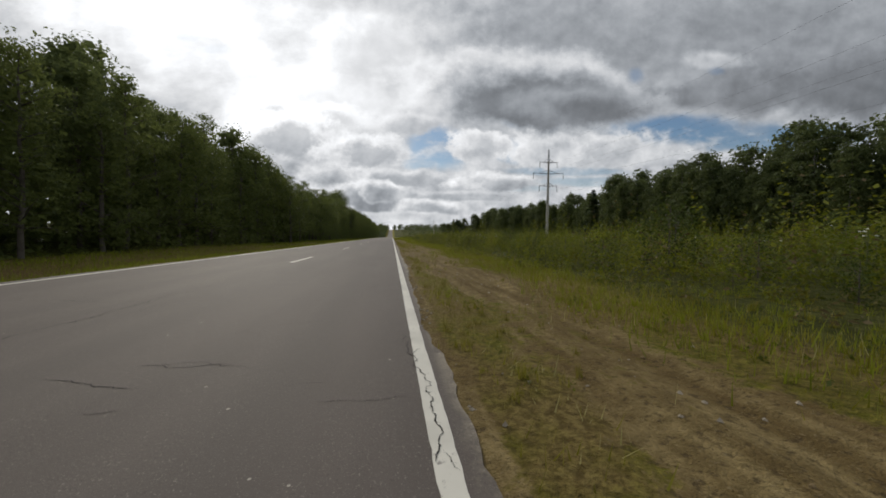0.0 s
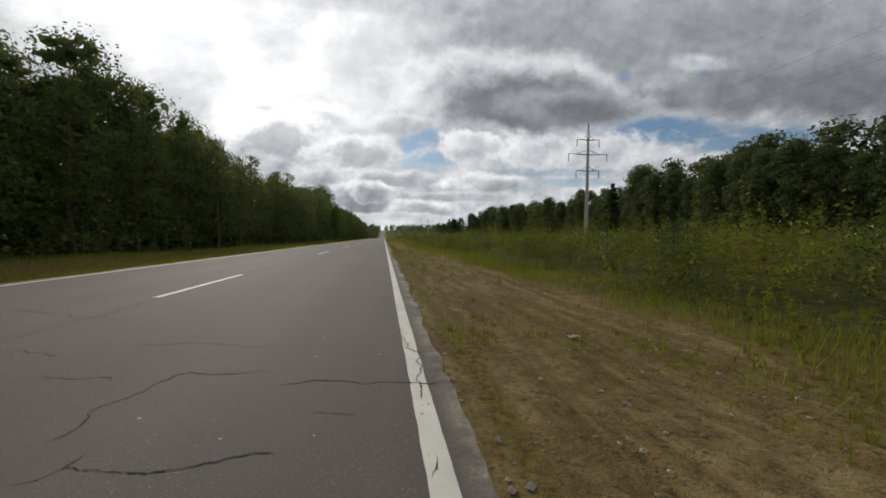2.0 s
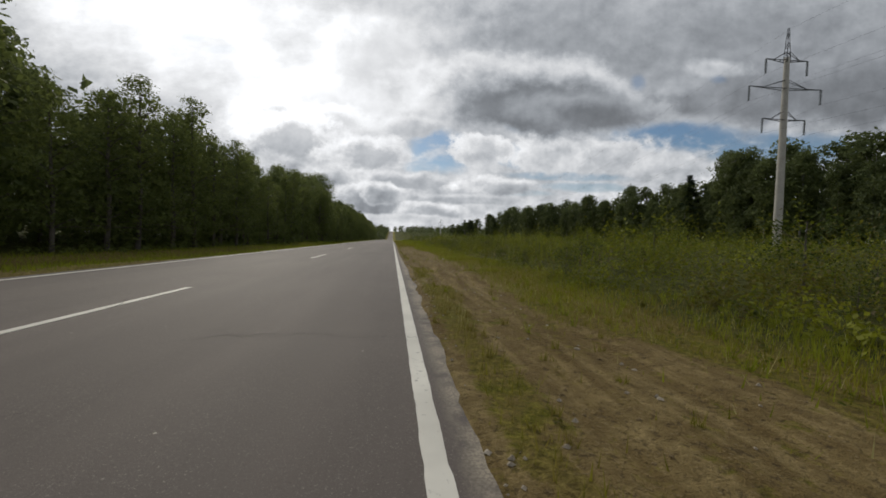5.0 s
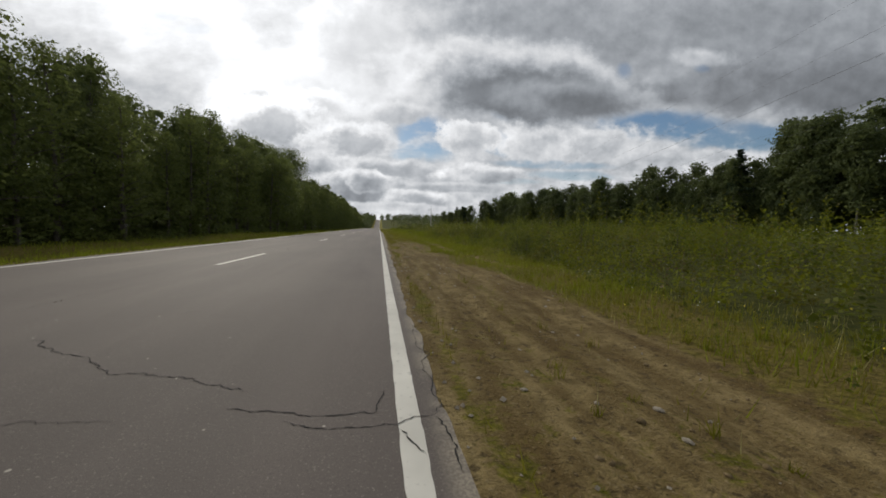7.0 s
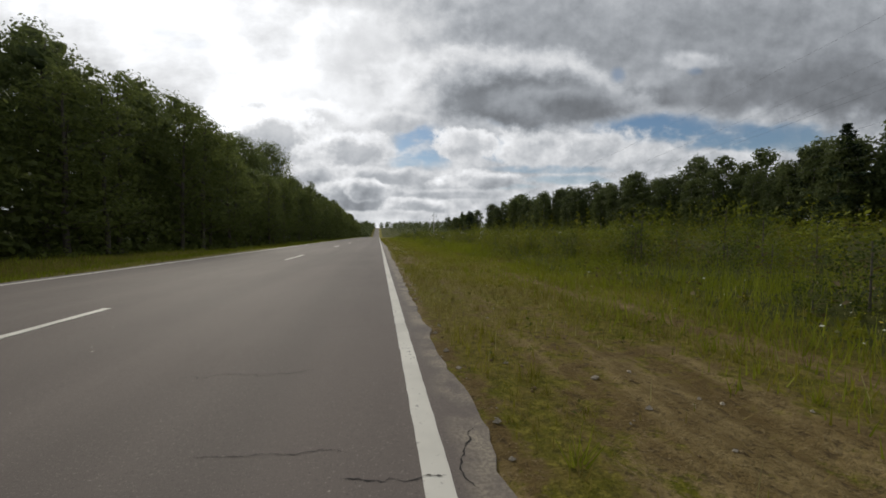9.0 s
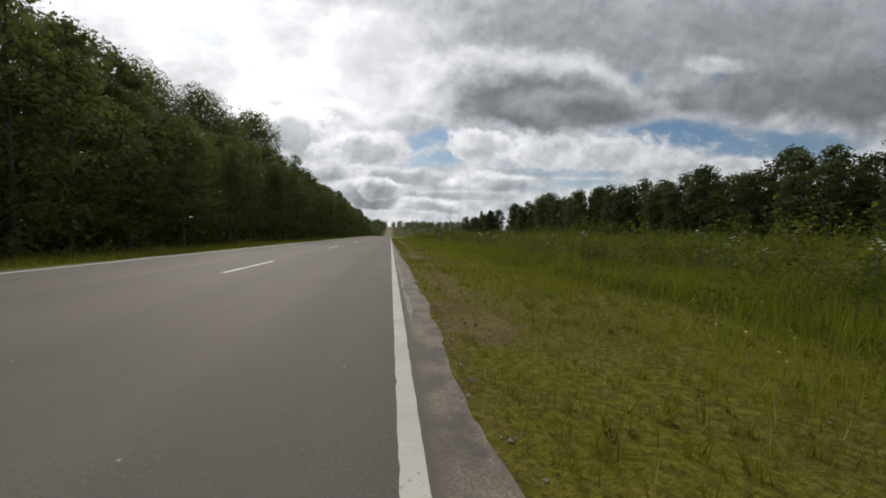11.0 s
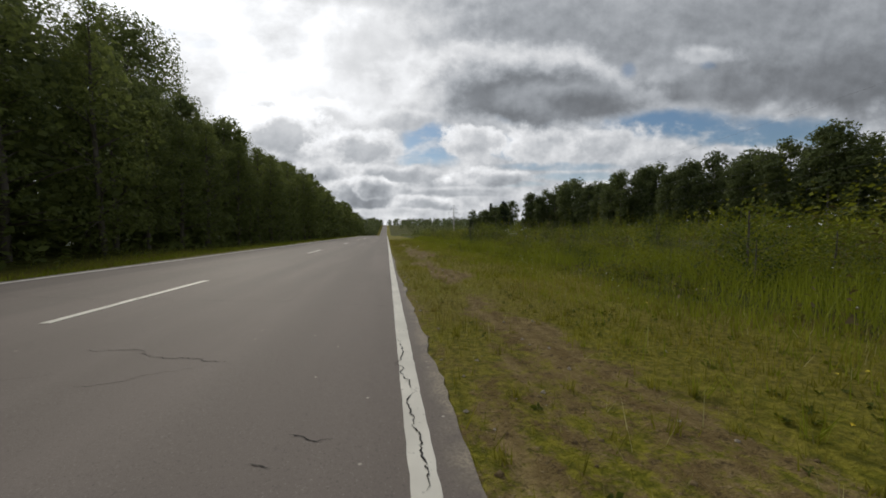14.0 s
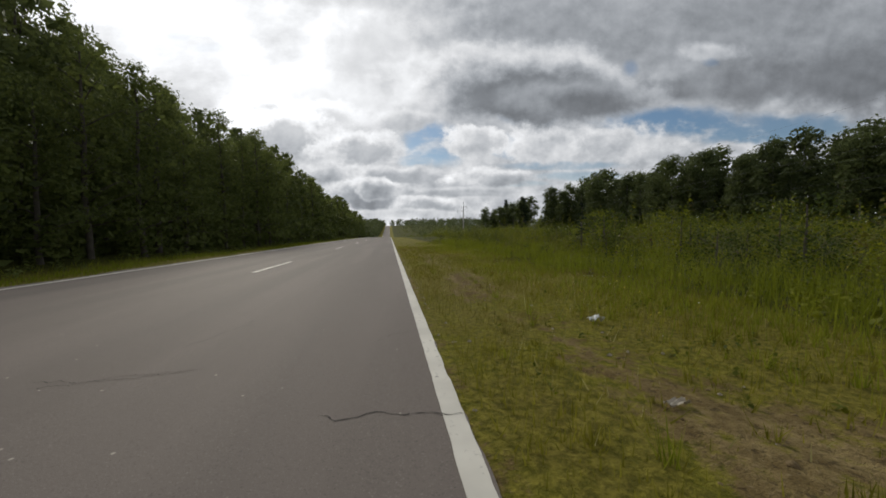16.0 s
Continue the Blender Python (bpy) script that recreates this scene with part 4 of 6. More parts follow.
def build_crumble(road):
    """Broken pale strip between the edge line and the asphalt's edge."""
    for y0, y1, a, b, seed in ((107.5, 127.5, 0.11, 0.18, 1), (79.2, 83.2, 0.11, 0.17, 2)):
        ys = np.arange(y0, y1, 0.045)
        jag = np.random.default_rng(seed).normal(0, 0.007, (2, len(ys)))
        fade = np.clip(np.minimum(ys - y0, y1 - ys) / 0.8, 0.02, 1) * np.clip(vnoise(ys, ys * 0, 0.9, 60 + seed) * 2.6 - 0.5, 0.05, 1)
        h = (b - a) * (0.35 + 0.75 * vnoise(ys, ys * 0, 0.2, 64 + seed)) * fade
        c = (a + b) / 2 + (vnoise(ys, ys * 0, 0.8, 70 + seed) - 0.5) * 0.05
        V, F = strip(ys, c - h / 2 + jag[0] * fade, c + h / 2 + jag[1] * fade, 0.004)
        part("crumbled_edge", mesh_np("crumbled_edge", V, F, CRUMBLE), road, "pale crumbled strip of asphalt")


# ---------- plants ----------
def tree_parts(seed, height, radius, base, shape, clumps, per, leaf, spread=0.75, trunk_r=0.14, lean=0.04, heart=0, heart_leaf=0.3, flat=0.8, lobes=0):
    """Trunk with limbs, and a crown of leaf clumps, as two vertex and face pairs."""
    rng = np.random.default_rng(seed)
    hs = np.linspace(0, 0.96, 8)
    bend = np.cumsum(rng.normal(0, lean, (8, 2)), axis=0) * height * 0.12
    bend -= bend[0]
    P = np.column_stack([bend, hs * height])
    trunk = [tube(P, trunk_r * (1 - hs) ** 0.8 + 0.012, 6)]
    at = lambda z: np.array([np.interp(z, P[:, 2], P[:, 0]), np.interp(z, P[:, 2], P[:, 1]), z])
    crown = []
    # limbs that end in rounded heads, each closed over with outward-facing leaves
    for k in range(lobes):
        f = 0.10 + 0.84 * (k + rng.random() * 0.6) / lobes
        wide = np.sqrt(max(0.06, 1 - abs((f - 0.40) / 0.60) ** 2.6))
        a = k * 2.4 + rng.uniform(-0.5, 0.5)
        head = radius * rng.uniform(0.38, 0.56)
        z = max(height * (base + (1 - base) * f) - head * 0.4, head * 0.6)
        c = at(z) + np.array([np.cos(a), np.sin(a), 0]) * max(radius * wide - head, 0.08 * radius) * rng.uniform(0.8, 1.1)
        trunk.append(tube([at(z * 0.72), (at(z * 0.9) + c) / 2, c], [trunk_r * 0.3, trunk_r * 0.18, 0.01], 4))
        n = clumps * per // lobes
        d = unit(rng.normal(size=(n, 3)) + np.array([0, 0, 0.25]))
        ph = rng.uniform(0, 6.28, 6)
        lump = 1 + 0.13 * (np.sin(d @ rng.normal(0, 4.0, 3) + ph[0]) + np.sin(d @ rng.normal(0, 4.0, 3) + ph[1])) + 0.10 * np.sin(d @ rng.normal(0, 9.0, 3) + ph[2])
        r = head * lump * (1.06 - 0.30 * rng.random(n) ** 2.2)
        C = c + d * r[:, None] * np.array([1, 1, 0.86])
        C[:, 2] = np.maximum(C[:, 2], 0.12)
        crown.append(facing(C, d, leaf, leaf * 0.62, rng, 0.5))
        m = max(heart // lobes, 1)
        C = c + unit(rng.normal(size=(m, 3))) * head * 0.62 * rng.random((m, 1)) ** 0.4
        crown.append(leaves(C, head * heart_leaf * 2, head * heart_leaf * 1.4, rng, 0.2, 0.2))
    if lobes:
        return join(trunk), join(crown)
    for k in range(clumps):
        f = (k + rng.random()) / clumps
        if shape == "edge":
            f = f ** 1.05
            prof = (1 - f ** 2.4) ** 0.62 * (0.80 + 0.20 * np.sin(f * 9 + seed))
        elif shape == "cone":
            prof = (1 - f) * 0.98 + 0.04
        else:
            prof = np.sqrt(max(0.08, 1 - abs((f - 0.45) / 0.58) ** 2.4))
        z = height * (base + (1 - base) * f)
        a = rng.uniform(0, 2 * np.pi)
        rr = radius * prof * np.sqrt(rng.uniform(0.10, 1.0)) * rng.uniform(0.82, 1.06)
        tip = at(z) + np.array([np.cos(a) * rr, np.sin(a) * rr, -0.12 * rr if shape == "cone" else 0.05 * rr])
        if k % 3 == 0 and rr > 0.3:
            root = at(max(0.15 * height, z - rr * 0.6)) if shape != "cone" else at(z)
            mid = (root + tip) / 2 + np.array([0, 0, 0.06 * rr])
            trunk.append(tube([root, mid, tip], [trunk_r * 0.28, trunk_r * 0.18, 0.008], 4))
        s = spread * rng.uniform(0.75, 1.25) * (0.55 + 0.45 * prof)
        if shape == "cone":
            flat = 0.30
        d = unit(rng.normal(size=(per, 3)))
        if shape == "cone":
            C = tip + d * (rng.random((per, 1)) ** 0.5) * np.array([s, s, s * flat]) * 1.5
            C[:, 2] = np.maximum(C[:, 2], 0.15)
            crown.append(leaves(C, leaf, leaf * 0.45, rng, 0.45, 0.25))
        else:
            # leaves sit towards the outside of each rounded lump and face outwards
            d[:, 2] += 0.25
            lump = 1 + 0.30 * np.sin(d[:, :1] * 5 + k) * np.sin(d[:, 1:2] * 5 + 2 * k)
            C = tip + d * (rng.random((per, 1)) ** 0.28) * lump * np.array([s, s, s * flat]) * 1.3
            C[:, 2] = np.maximum(C[:, 2], 0.15)
            crown.append(facing(C, d, leaf, leaf * 0.6, rng))
    # sprays that fill the heart of the crown
    if heart:
        f = rng.uniform(0.05, 0.92, heart)
        rr = radius * 0.60 * np.sin(np.pi * (0.18 + 0.76 * f)) ** 0.6 * np.sqrt(rng.random(heart))
        a = rng.uniform(0, 2 * np.pi, heart)
        zz = height * (base + (1 - base) * f)
        C = np.stack([np.interp(zz, P[:, 2], P[:, 0]) + np.cos(a) * rr, np.interp(zz, P[:, 2], P[:, 1]) + np.sin(a) * rr, zz], -1)
        crown.append(leaves(C, radius * heart_leaf, radius * heart_leaf * 0.7, rng, 0.2, 0.2))
    return join(trunk), join(crown)


def tree(name, label, category, group, bark, leaf_mat, **how):
    (tv, tf), (cv, cf) = tree_parts(**how)
    ob = tagged(new(name), label, category, group)
    part("trunk", mesh_np("trunk", tv, tf, bark, True), ob)
    part("crown", mesh_np("crown", cv, cf, leaf_mat), ob)
    return ob


def place(models, spots, rng):
    """Puts a model or a copy of one at each spot (x, y, size)."""
    used = set()
    for k, (x, y, s, m) in enumerate(spots):
        ob = models[m % len(models)]
        z = float(ground_z(x, y)) - 0.05
        mat = pose(x, y, z, 0, 0, rng.uniform(0, 360)) @ Matrix.Diagonal((s * rng.uniform(0.9, 1.12), s * rng.uniform(0.9, 1.12), s, 1))
        if ob.name not in used:
            used.add(ob.name)
            ob.matrix_basis = mat
        else:
            copy_thing(ob, mat)


def build_left_forest():
    rng = np.random.default_rng(101)
    low = lambda y: np.interp(y, (0, 20, 34, 46, 60, 70, 78, 92, 104, 112, 122, 130, 140, 148, 200, 330), (0.86, 0.95, 1.05, 1.04, 0.93, 0.85, 0.86, 0.82, 0.88, 1.02, 0.98, 0.86, 0.84, 0.90, 1.02, 1.06))
    edge = [tree("alder_tree", "dense dark green alder at the forest edge", "tree", "alders along the forest edge", BARK, LEAF_EDGE,
                 seed=200 + s, height=9.6 + s % 3 * 0.7, radius=2.75, base=0.05 if s % 2 else 0.12, shape="edge", clumps=92, per=54, leaf=0.16, spread=0.74, flat=0.42, heart=420, heart_leaf=0.13) for s in range(6)]
    edge_far = [tree("alder_tree", "dense dark green alder further along the forest edge", "tree", "alders along the forest edge", BARK, LEAF_EDGE,
                     seed=220 + s, height=9.8 + s % 3 * 0.7, radius=2.5, base=0.06, shape="edge", clumps=34, per=16, leaf=0.62, spread=0.8, heart=24) for s in range(3)]
    tall = [tree("aspen_tree", "tall dark green aspen behind the forest edge", "tree", "aspens in the roadside forest", BARK, LEAF_TALL,
                 seed=230 + s, height=14.0, radius=2.9, base=0.45, shape="round", clumps=54, per=48, leaf=0.24, lobes=10, heart=260, heart_leaf=0.30) for s in range(4)]
    tall_far = [tree("aspen_tree", "tall dark green aspen deep along the road", "tree", "aspens in the roadside forest", BARK, LEAF_TALL,
                     seed=240 + s, height=14.0, radius=2.7, base=0.45, shape="round", clumps=40, per=22, leaf=0.45, lobes=10, heart=120, heart_leaf=0.35) for s in range(2)]
    broad = [tree("aspen_tree", "broad old aspen rising above the forest", "tree", "aspens in the roadside forest", BARK, LEAF_TALL,
                  seed=246 + s, height=20.0, radius=4.8, base=0.36, shape="round", clumps=126, per=150, leaf=0.23, lobes=18, trunk_r=0.22, heart=500, heart_leaf=0.16) for s in range(2)]
    spots = []
    y = -6.0
    while y < 330:
        x = float(forest_edge(y)) - 1.2 + rng.normal(0, 0.45)
        spots.append((x - (0.9 if rng.random() < 0.3 else 0), y, rng.uniform(0.80, 1.08) * low(y), int(rng.integers(0, 6))))
        y += rng.uniform(1.9, 3.1)
    place(edge, [p for p in spots if 8 < p[1] < 190], rng)
    place(edge_far, [p for p in spots if not 8 < p[1] < 190], rng)
    spots = []
    y = -8.0
    while y < 330:
        x = float(forest_edge(y)) - 5.0 + rng.normal(0, 0.8)
        spots.append((x, y, rng.uniform(0.84, 1.04) * low(y), int(rng.integers(0, 4))))
        y += rng.uniform(2.1, 3.4)
    y = -8.0
    while y < 330:
        x = float(forest_edge(y)) - 10.0 + rng.normal(0, 1.5)
        spots.append((x, y, rng.uniform(0.95, 1.2) * low(y), int(rng.integers(0, 4))))
        y += rng.uniform(4.0, 6.8)
    # a few emergent crowns
    spots += [(-25.0, 63.5, 1.0, 2), (-24.0, 58.0, 1.0, 3), (-27.0, 22.0, 1.2, 1)]
    near = lambda p: 8 < p[1] < 185 and p[0] > float(forest_edge(p[1])) - 8.0
    place(tall, [p for p in spots if near(p)], rng)
    place(tall_far, [p for p in spots if not near(p)], rng)
    place(broad, [(-25.0, 154.5, 0.96, 0), (-27.0, 147.0, 0.92, 1), (-26.0, 173.5, 1.2, 0), (-24.5, 159.5, 0.92, 1)], rng)


def undergrowth(name, label, n, xr, yr, front, depth, top, leaf, mat, seed):
    """Leaf mass filling the lower forest behind its edge."""
    rng = np.random.default_rng(seed)
    y = rng.uniform(*yr, n)
    d = rng.random(n) ** 1.2 * depth
    x = front(y) + np.sign(xr) * d
    crest = top * (0.55 + 0.6 * vnoise(y, d, 3.0, seed + 1)) * (0.6 + 0.4 * np.clip(d / depth * 2.5, 0, 1))
    z = ground_z(x, y) + rng.random(n) ** 0.8 * crest
    V, F = leaves(np.column_stack([x, y, z]), leaf, leaf * 0.6, rng, 0.4, 0.2)
    tagged(new(name, mesh_np(name, V, F, mat)), label, "undergrowth", kind="stuff")


def build_undergrowth():
    right_front = lambda y: np.interp(y, (0, 60, 76, 110, 130, 160, 230, 270, 305), (66, 70, 72, 80, 82, 86, 80, 76, 72)) - 3
    undergrowth("undergrowth", "dark tangled undergrowth along the forest edge", 38000, -1, (-8, 240), lambda y: forest_edge(y) - 0.4, 6.0, 5.5, 0.34, LEAF_EDGE, 401)
    undergrowth("undergrowth", "dark foliage deep inside the roadside forest", 44000, -1, (-10, 345), lambda y: forest_edge(y) - 2.5, 11.0, 10.2, 0.75, LEAF_TALL, 411)
    undergrowth("undergrowth", "dark leaf mass in the depth of the forest", 22000, -1, (-60, 360), lambda y: forest_edge(y) - 8.0, 14.0, 9.0, 1.7, LEAF_TALL, 416)
    undergrowth("undergrowth", "green thicket at the foot of the birches", 36000, 1, (0, 320), lambda y: right_front(y) + 3.5, 20.0, 15.5, 1.9, LEAF_FAR, 421)


def build_right_forest():
    rng = np.random.default_rng(102)
    broad = [tree("birch_tree", "full green birch beyond the meadow", "tree", "birches beyond the meadow", BIRCH, LEAF_FAR,
                  seed=260 + s, height=22.5, radius=4.4, base=0.05 if s < 3 else 0.2, shape="round", clumps=78, per=60, leaf=0.52, lobes=15, trunk_r=0.2, heart=380, heart_leaf=0.34) for s in range(5)]
    dark = [tree("spruce_tree", "dark pointed spruce among the birches", "tree", "spruces beyond the meadow", BARK, NEEDLE,
                 seed=280 + s, height=18.0, radius=5.0, base=0.04, shape="cone", clumps=110, per=26, leaf=0.65, spread=0.85, heart=20, trunk_r=0.2) for s in range(2)]
    behind = [tree("birch_tree", "full green birch standing deep in the wood beyond the meadow", "tree", "birches beyond the meadow", BIRCH, LEAF_FAR,
                   seed=270 + s, height=22.5, radius=4.4, base=0.42, shape="round", clumps=48, per=26, leaf=0.72, lobes=10, trunk_r=0.2, heart=160, heart_leaf=0.36) for s in range(3)]
    spots, cones, rear = [], [], []
    for off, step in ((0, 4.6), (7, 5.2)):
        y = 5.0
        while y < 305:
            front = np.interp(y, (0, 60, 76, 110, 130, 160, 230, 270, 305), (66, 70, 72, 80, 82, 86, 80, 76, 72))
            s = rng.uniform(0.78, 1.0) if off == 0 else rng.uniform(0.88, 1.12)
            (rear if off else spots).append((front + off + rng.normal(0, 1.2), y, s * np.interp(y, (0, 45, 82, 98, 112, 125, 136, 150, 165, 185, 230, 300), (0.95, 0.95, 1.0, 1.03, 1.10, 1.05, 0.93, 0.90, 0.94, 1.0, 1.05, 1.02)), int(rng.integers(0, 5))))
            y += step * rng.uniform(0.7, 1.4)
    spots += [(74.0, 75.0, 0.95, 1), (83.0, 124.5, 1.26, 0), (80.0, 116.0, 1.1, 2)]
    cones += [(80.4, 132.4, 1.04, 0), (84.0, 141.0, 0.92, 1), (78.0, 290.0, 0.9, 0)]
    for k in range(7):
        cones.append((50 + rng.uniform(0, 16), 288 + rng.uniform(0, 48), rng.uniform(0.70, 1.0), k))
    for k in range(12):
        spots.append((rng.uniform(48, 70), rng.uniform(292, 345), rng.uniform(0.50, 0.72), k))
    for k in range(16):
        rear.append((46 + rng.uniform(0, 24), 285 + rng.uniform(0, 40), rng.uniform(0.50, 0.78), k))
    place(broad, spots, rng)
    place(behind, rear, rng)
    place(dark, cones, rng)


def build_distant_woods():
    """The far continuation of both forests and the wooded crest, one mass."""
    rng = np.random.default_rng(103)
    pieces = []

    def clump_tree(x, y, h, w, n, leaf):
        z0 = float(ground_z(x, y))
        f = rng.random(n)
        r = w * np.sin(np.pi * (0.15 + 0.8 * f)) * np.sqrt(rng.uniform(0.2, 1, n))
        a = rng.uniform(0, 2 * np.pi, n)
        pieces.append(leaves(np.column_stack([x + np.cos(a) * r, y + np.sin(a) * r, z0 + h * (0.04 + 0.96 * f)]), leaf, leaf * 0.65, rng, 0.4))

    y = 330.0
    while y < 860:
        for off in (0, 5, 11):
            clump_tree(-12.5 - off + rng.normal(0, 0.8), y + rng.normal(0, 1), rng.uniform(8.5, 11) + off * 0.45, 2.8, 60, 1.2)
        y += rng.uniform(3.0, 4.6)
    y = 330.0
    while y < 900:
        x = np.interp(y, (330, 420, 900), (150, 150, 120))
        for off in (0, 9):
            clump_tree(x + off + rng.normal(0, 3), y, rng.uniform(12, 16), 4.5, 40, 1.9)
        y += rng.uniform(5, 8)
    for k in range(520):
        x = rng.uniform(-380, 520)
        if -10 < x < 4:
            continue
        clump_tree(x, 900 + rng.uniform(0, 60) - abs(x) * 0.05, rng.uniform(9, 15), 5.0, 36, 3.0)
    for k in range(230):
        y = rng.uniform(430, 880)
        clump_tree(rng.uniform(16, 130) + (880 - y) * 0.02, y, rng.uniform(5, 11), 3.6, 32, 1.7)
    V, F = join(pieces)
    tagged(new("distant_woods", mesh_np("distant_woods", V, F, LEAF_FAR)), "dark green woods on the far rise", "woods", kind="stuff")


def weed_field(name, label, n, xr, yr, tall, leaf_len, per, mat, seed, keep, lean=0.1, wide=0.3):
    """Upright plants: leaves set round a leaning stem."""
    rng = np.random.default_rng(seed)
    x, y = rng.uniform(*xr, n), rng.uniform(*yr, n)
    ok = rng.random(n) < keep(x, y)
    x, y = x[ok], y[ok]
    n = len(x)
    h = rng.uniform(*tall, n) * (0.22 + 1.55 * vnoise(x, y, 2.2, seed + 1) ** 1.5) * (0.55 + 0.9 * vnoise(x, y, 8, seed + 2))
    h = np.where(x > 3.0, h * meadow_ramp(x, y), h)
    z = ground_z(x, y)
    tilt = rng.normal(0, lean, (n, 2))
    f = (np.arange(per)[None] + rng.random((n, per))) / per
    f = 0.12 + 0.88 * f
    a = rng.uniform(0, 2 * np.pi, (n, 1)) + np.arange(per)[None] * 2.4 + rng.normal(0, 0.3, (n, per))
    root = np.stack([x[:, None] + tilt[:, :1] * h[:, None] * f, y[:, None] + tilt[:, 1:] * h[:, None] * f, z[:, None] + h[:, None] * f], -1)
    L = leaf_len * rng.uniform(0.6, 1.4, (n, per)) * (1.15 - 0.6 * f) * (0.7 + 0.3 * h[:, None])
    up = rng.uniform(-0.25, 0.75, (n, per))
    d = unit(np.stack([np.cos(a), np.sin(a), up], -1))
    side = np.stack([-np.sin(a), np.cos(a), rng.normal(0, 0.9, (n, per))], -1)
    tip = root + d * L[..., None] + np.array([0, 0, -0.15]) * L[..., None]
    mid = root + d * L[..., None] * 0.5
    w = (L * wide)[..., None] * 0.5
    V = np.stack([root, mid + side * w, tip, mid - side * w], 2).reshape(-1, 3)
    F = np.arange(len(V)).reshape(-1, 4)
    tagged(new(name, mesh_np(name, V, F, mat)), label, "weeds", kind="stuff")


def clump_field(name, label, n, xr, yr, rad, tall, leaf, per, mat, seed, keep):
    """Rounded leafy clumps of uneven height."""
    rng = np.random.default_rng(seed)
    x, y = rng.uniform(*xr, n), rng.uniform(*yr, n)
    ok = rng.random(n) < keep(x, y)
    x, y = x[ok], y[ok]
    n = len(x)
    r = rng.uniform(*rad, n)
    h = rng.uniform(*tall, n) * (0.25 + 1.45 * vnoise(x, y, 4.5, seed + 1)) * meadow_ramp(x, y)
    d = unit(rng.normal(size=(n, per, 3)))
    d[..., 2] = np.abs(d[..., 2])
    q = rng.uniform(0.70, 1.06, (n, per))[..., None]
    C = d * q * np.stack([r, r, h], -1)[:, None] + np.stack([x, y, ground_z(x, y)], -1)[:, None]
    C = C.reshape(-1, 3)
    V, F = facing(C, d.reshape(-1, 3), leaf, leaf * 0.6, rng, 0.5)
    tagged(new(name, mesh_np(name, V, F, mat)), label, "weeds", kind="stuff")


def blades(name, label, n, xr, yr, tall, wid, mat, seed, keep, lean=0.35):
    """Single grass blades."""
    rng = np.random.default_rng(seed)
    x, y = rng.uniform(*xr, n), rng.uniform(*yr, n)
    ok = rng.random(n) < keep(x, y)
    x, y = x[ok], y[ok]
    n = len(x)
    h = rng.uniform(*tall, n) * (0.6 + 0.8 * vnoise(x, y, 1.1, seed + 5))
    z = ground_z(x, y) - 0.01
    a = rng.uniform(0, 2 * np.pi, n)
    bend = np.abs(rng.normal(0, lean, n)) * h
    b = rng.uniform(0, 2 * np.pi, n)
    w = wid * rng.uniform(0.6, 1.4, n) / 2
    A = np.stack([x + np.cos(a) * w, y + np.sin(a) * w, z], -1)
    B = np.stack([x - np.cos(a) * w, y - np.sin(a) * w, z], -1)
    T = np.stack([x + np.cos(b) * bend, y + np.sin(b) * bend, z + h], -1)
    V = np.stack([A, B, T], 1).reshape(-1, 3)
    tagged(new(name, mesh_np(name, V, np.arange(len(V)).reshape(-1, 3), mat)), label, "grass", kind="stuff")


def tufts(name, label, n, xr, yr, per, tall, wid, mat, seed, keep):
    """Bunches of blades fanning from one root."""
    rng = np.random.default_rng(seed)
    x, y = rng.uniform(*xr, n), rng.uniform(*yr, n)
    ok = rng.random(n) < keep(x, y)
    x, y = x[ok], y[ok]
    n = len(x)
    z = ground_z(x, y) - 0.01
    h = (rng.uniform(*tall, n)[:, None] * rng.uniform(0.5, 1.15, (n, per))).ravel()
    root = np.repeat(np.stack([x, y, z], -1), per, 0) + rng.normal(0, 0.022, (n * per, 3)) * np.array([1, 1, 0])
    a = rng.uniform(0, 2 * np.pi, n * per)
    b = rng.uniform(0, 2 * np.pi, n * per)
    out = np.abs(rng.normal(0.3, 0.25, n * per)) * h
    w = wid * rng.uniform(0.6, 1.4, n * per) / 2
    side = np.stack([np.cos(a) * w, np.sin(a) * w, w * 0], -1)
    tip = root + np.stack([np.cos(b) * out, np.sin(b) * out, h], -1)
    V = np.stack([root + side, root - side, tip], 1).reshape(-1, 3)
    tagged(new(name, mesh_np(name, V, np.arange(len(V)).reshape(-1, 3), mat)), label, "grass", kind="stuff")


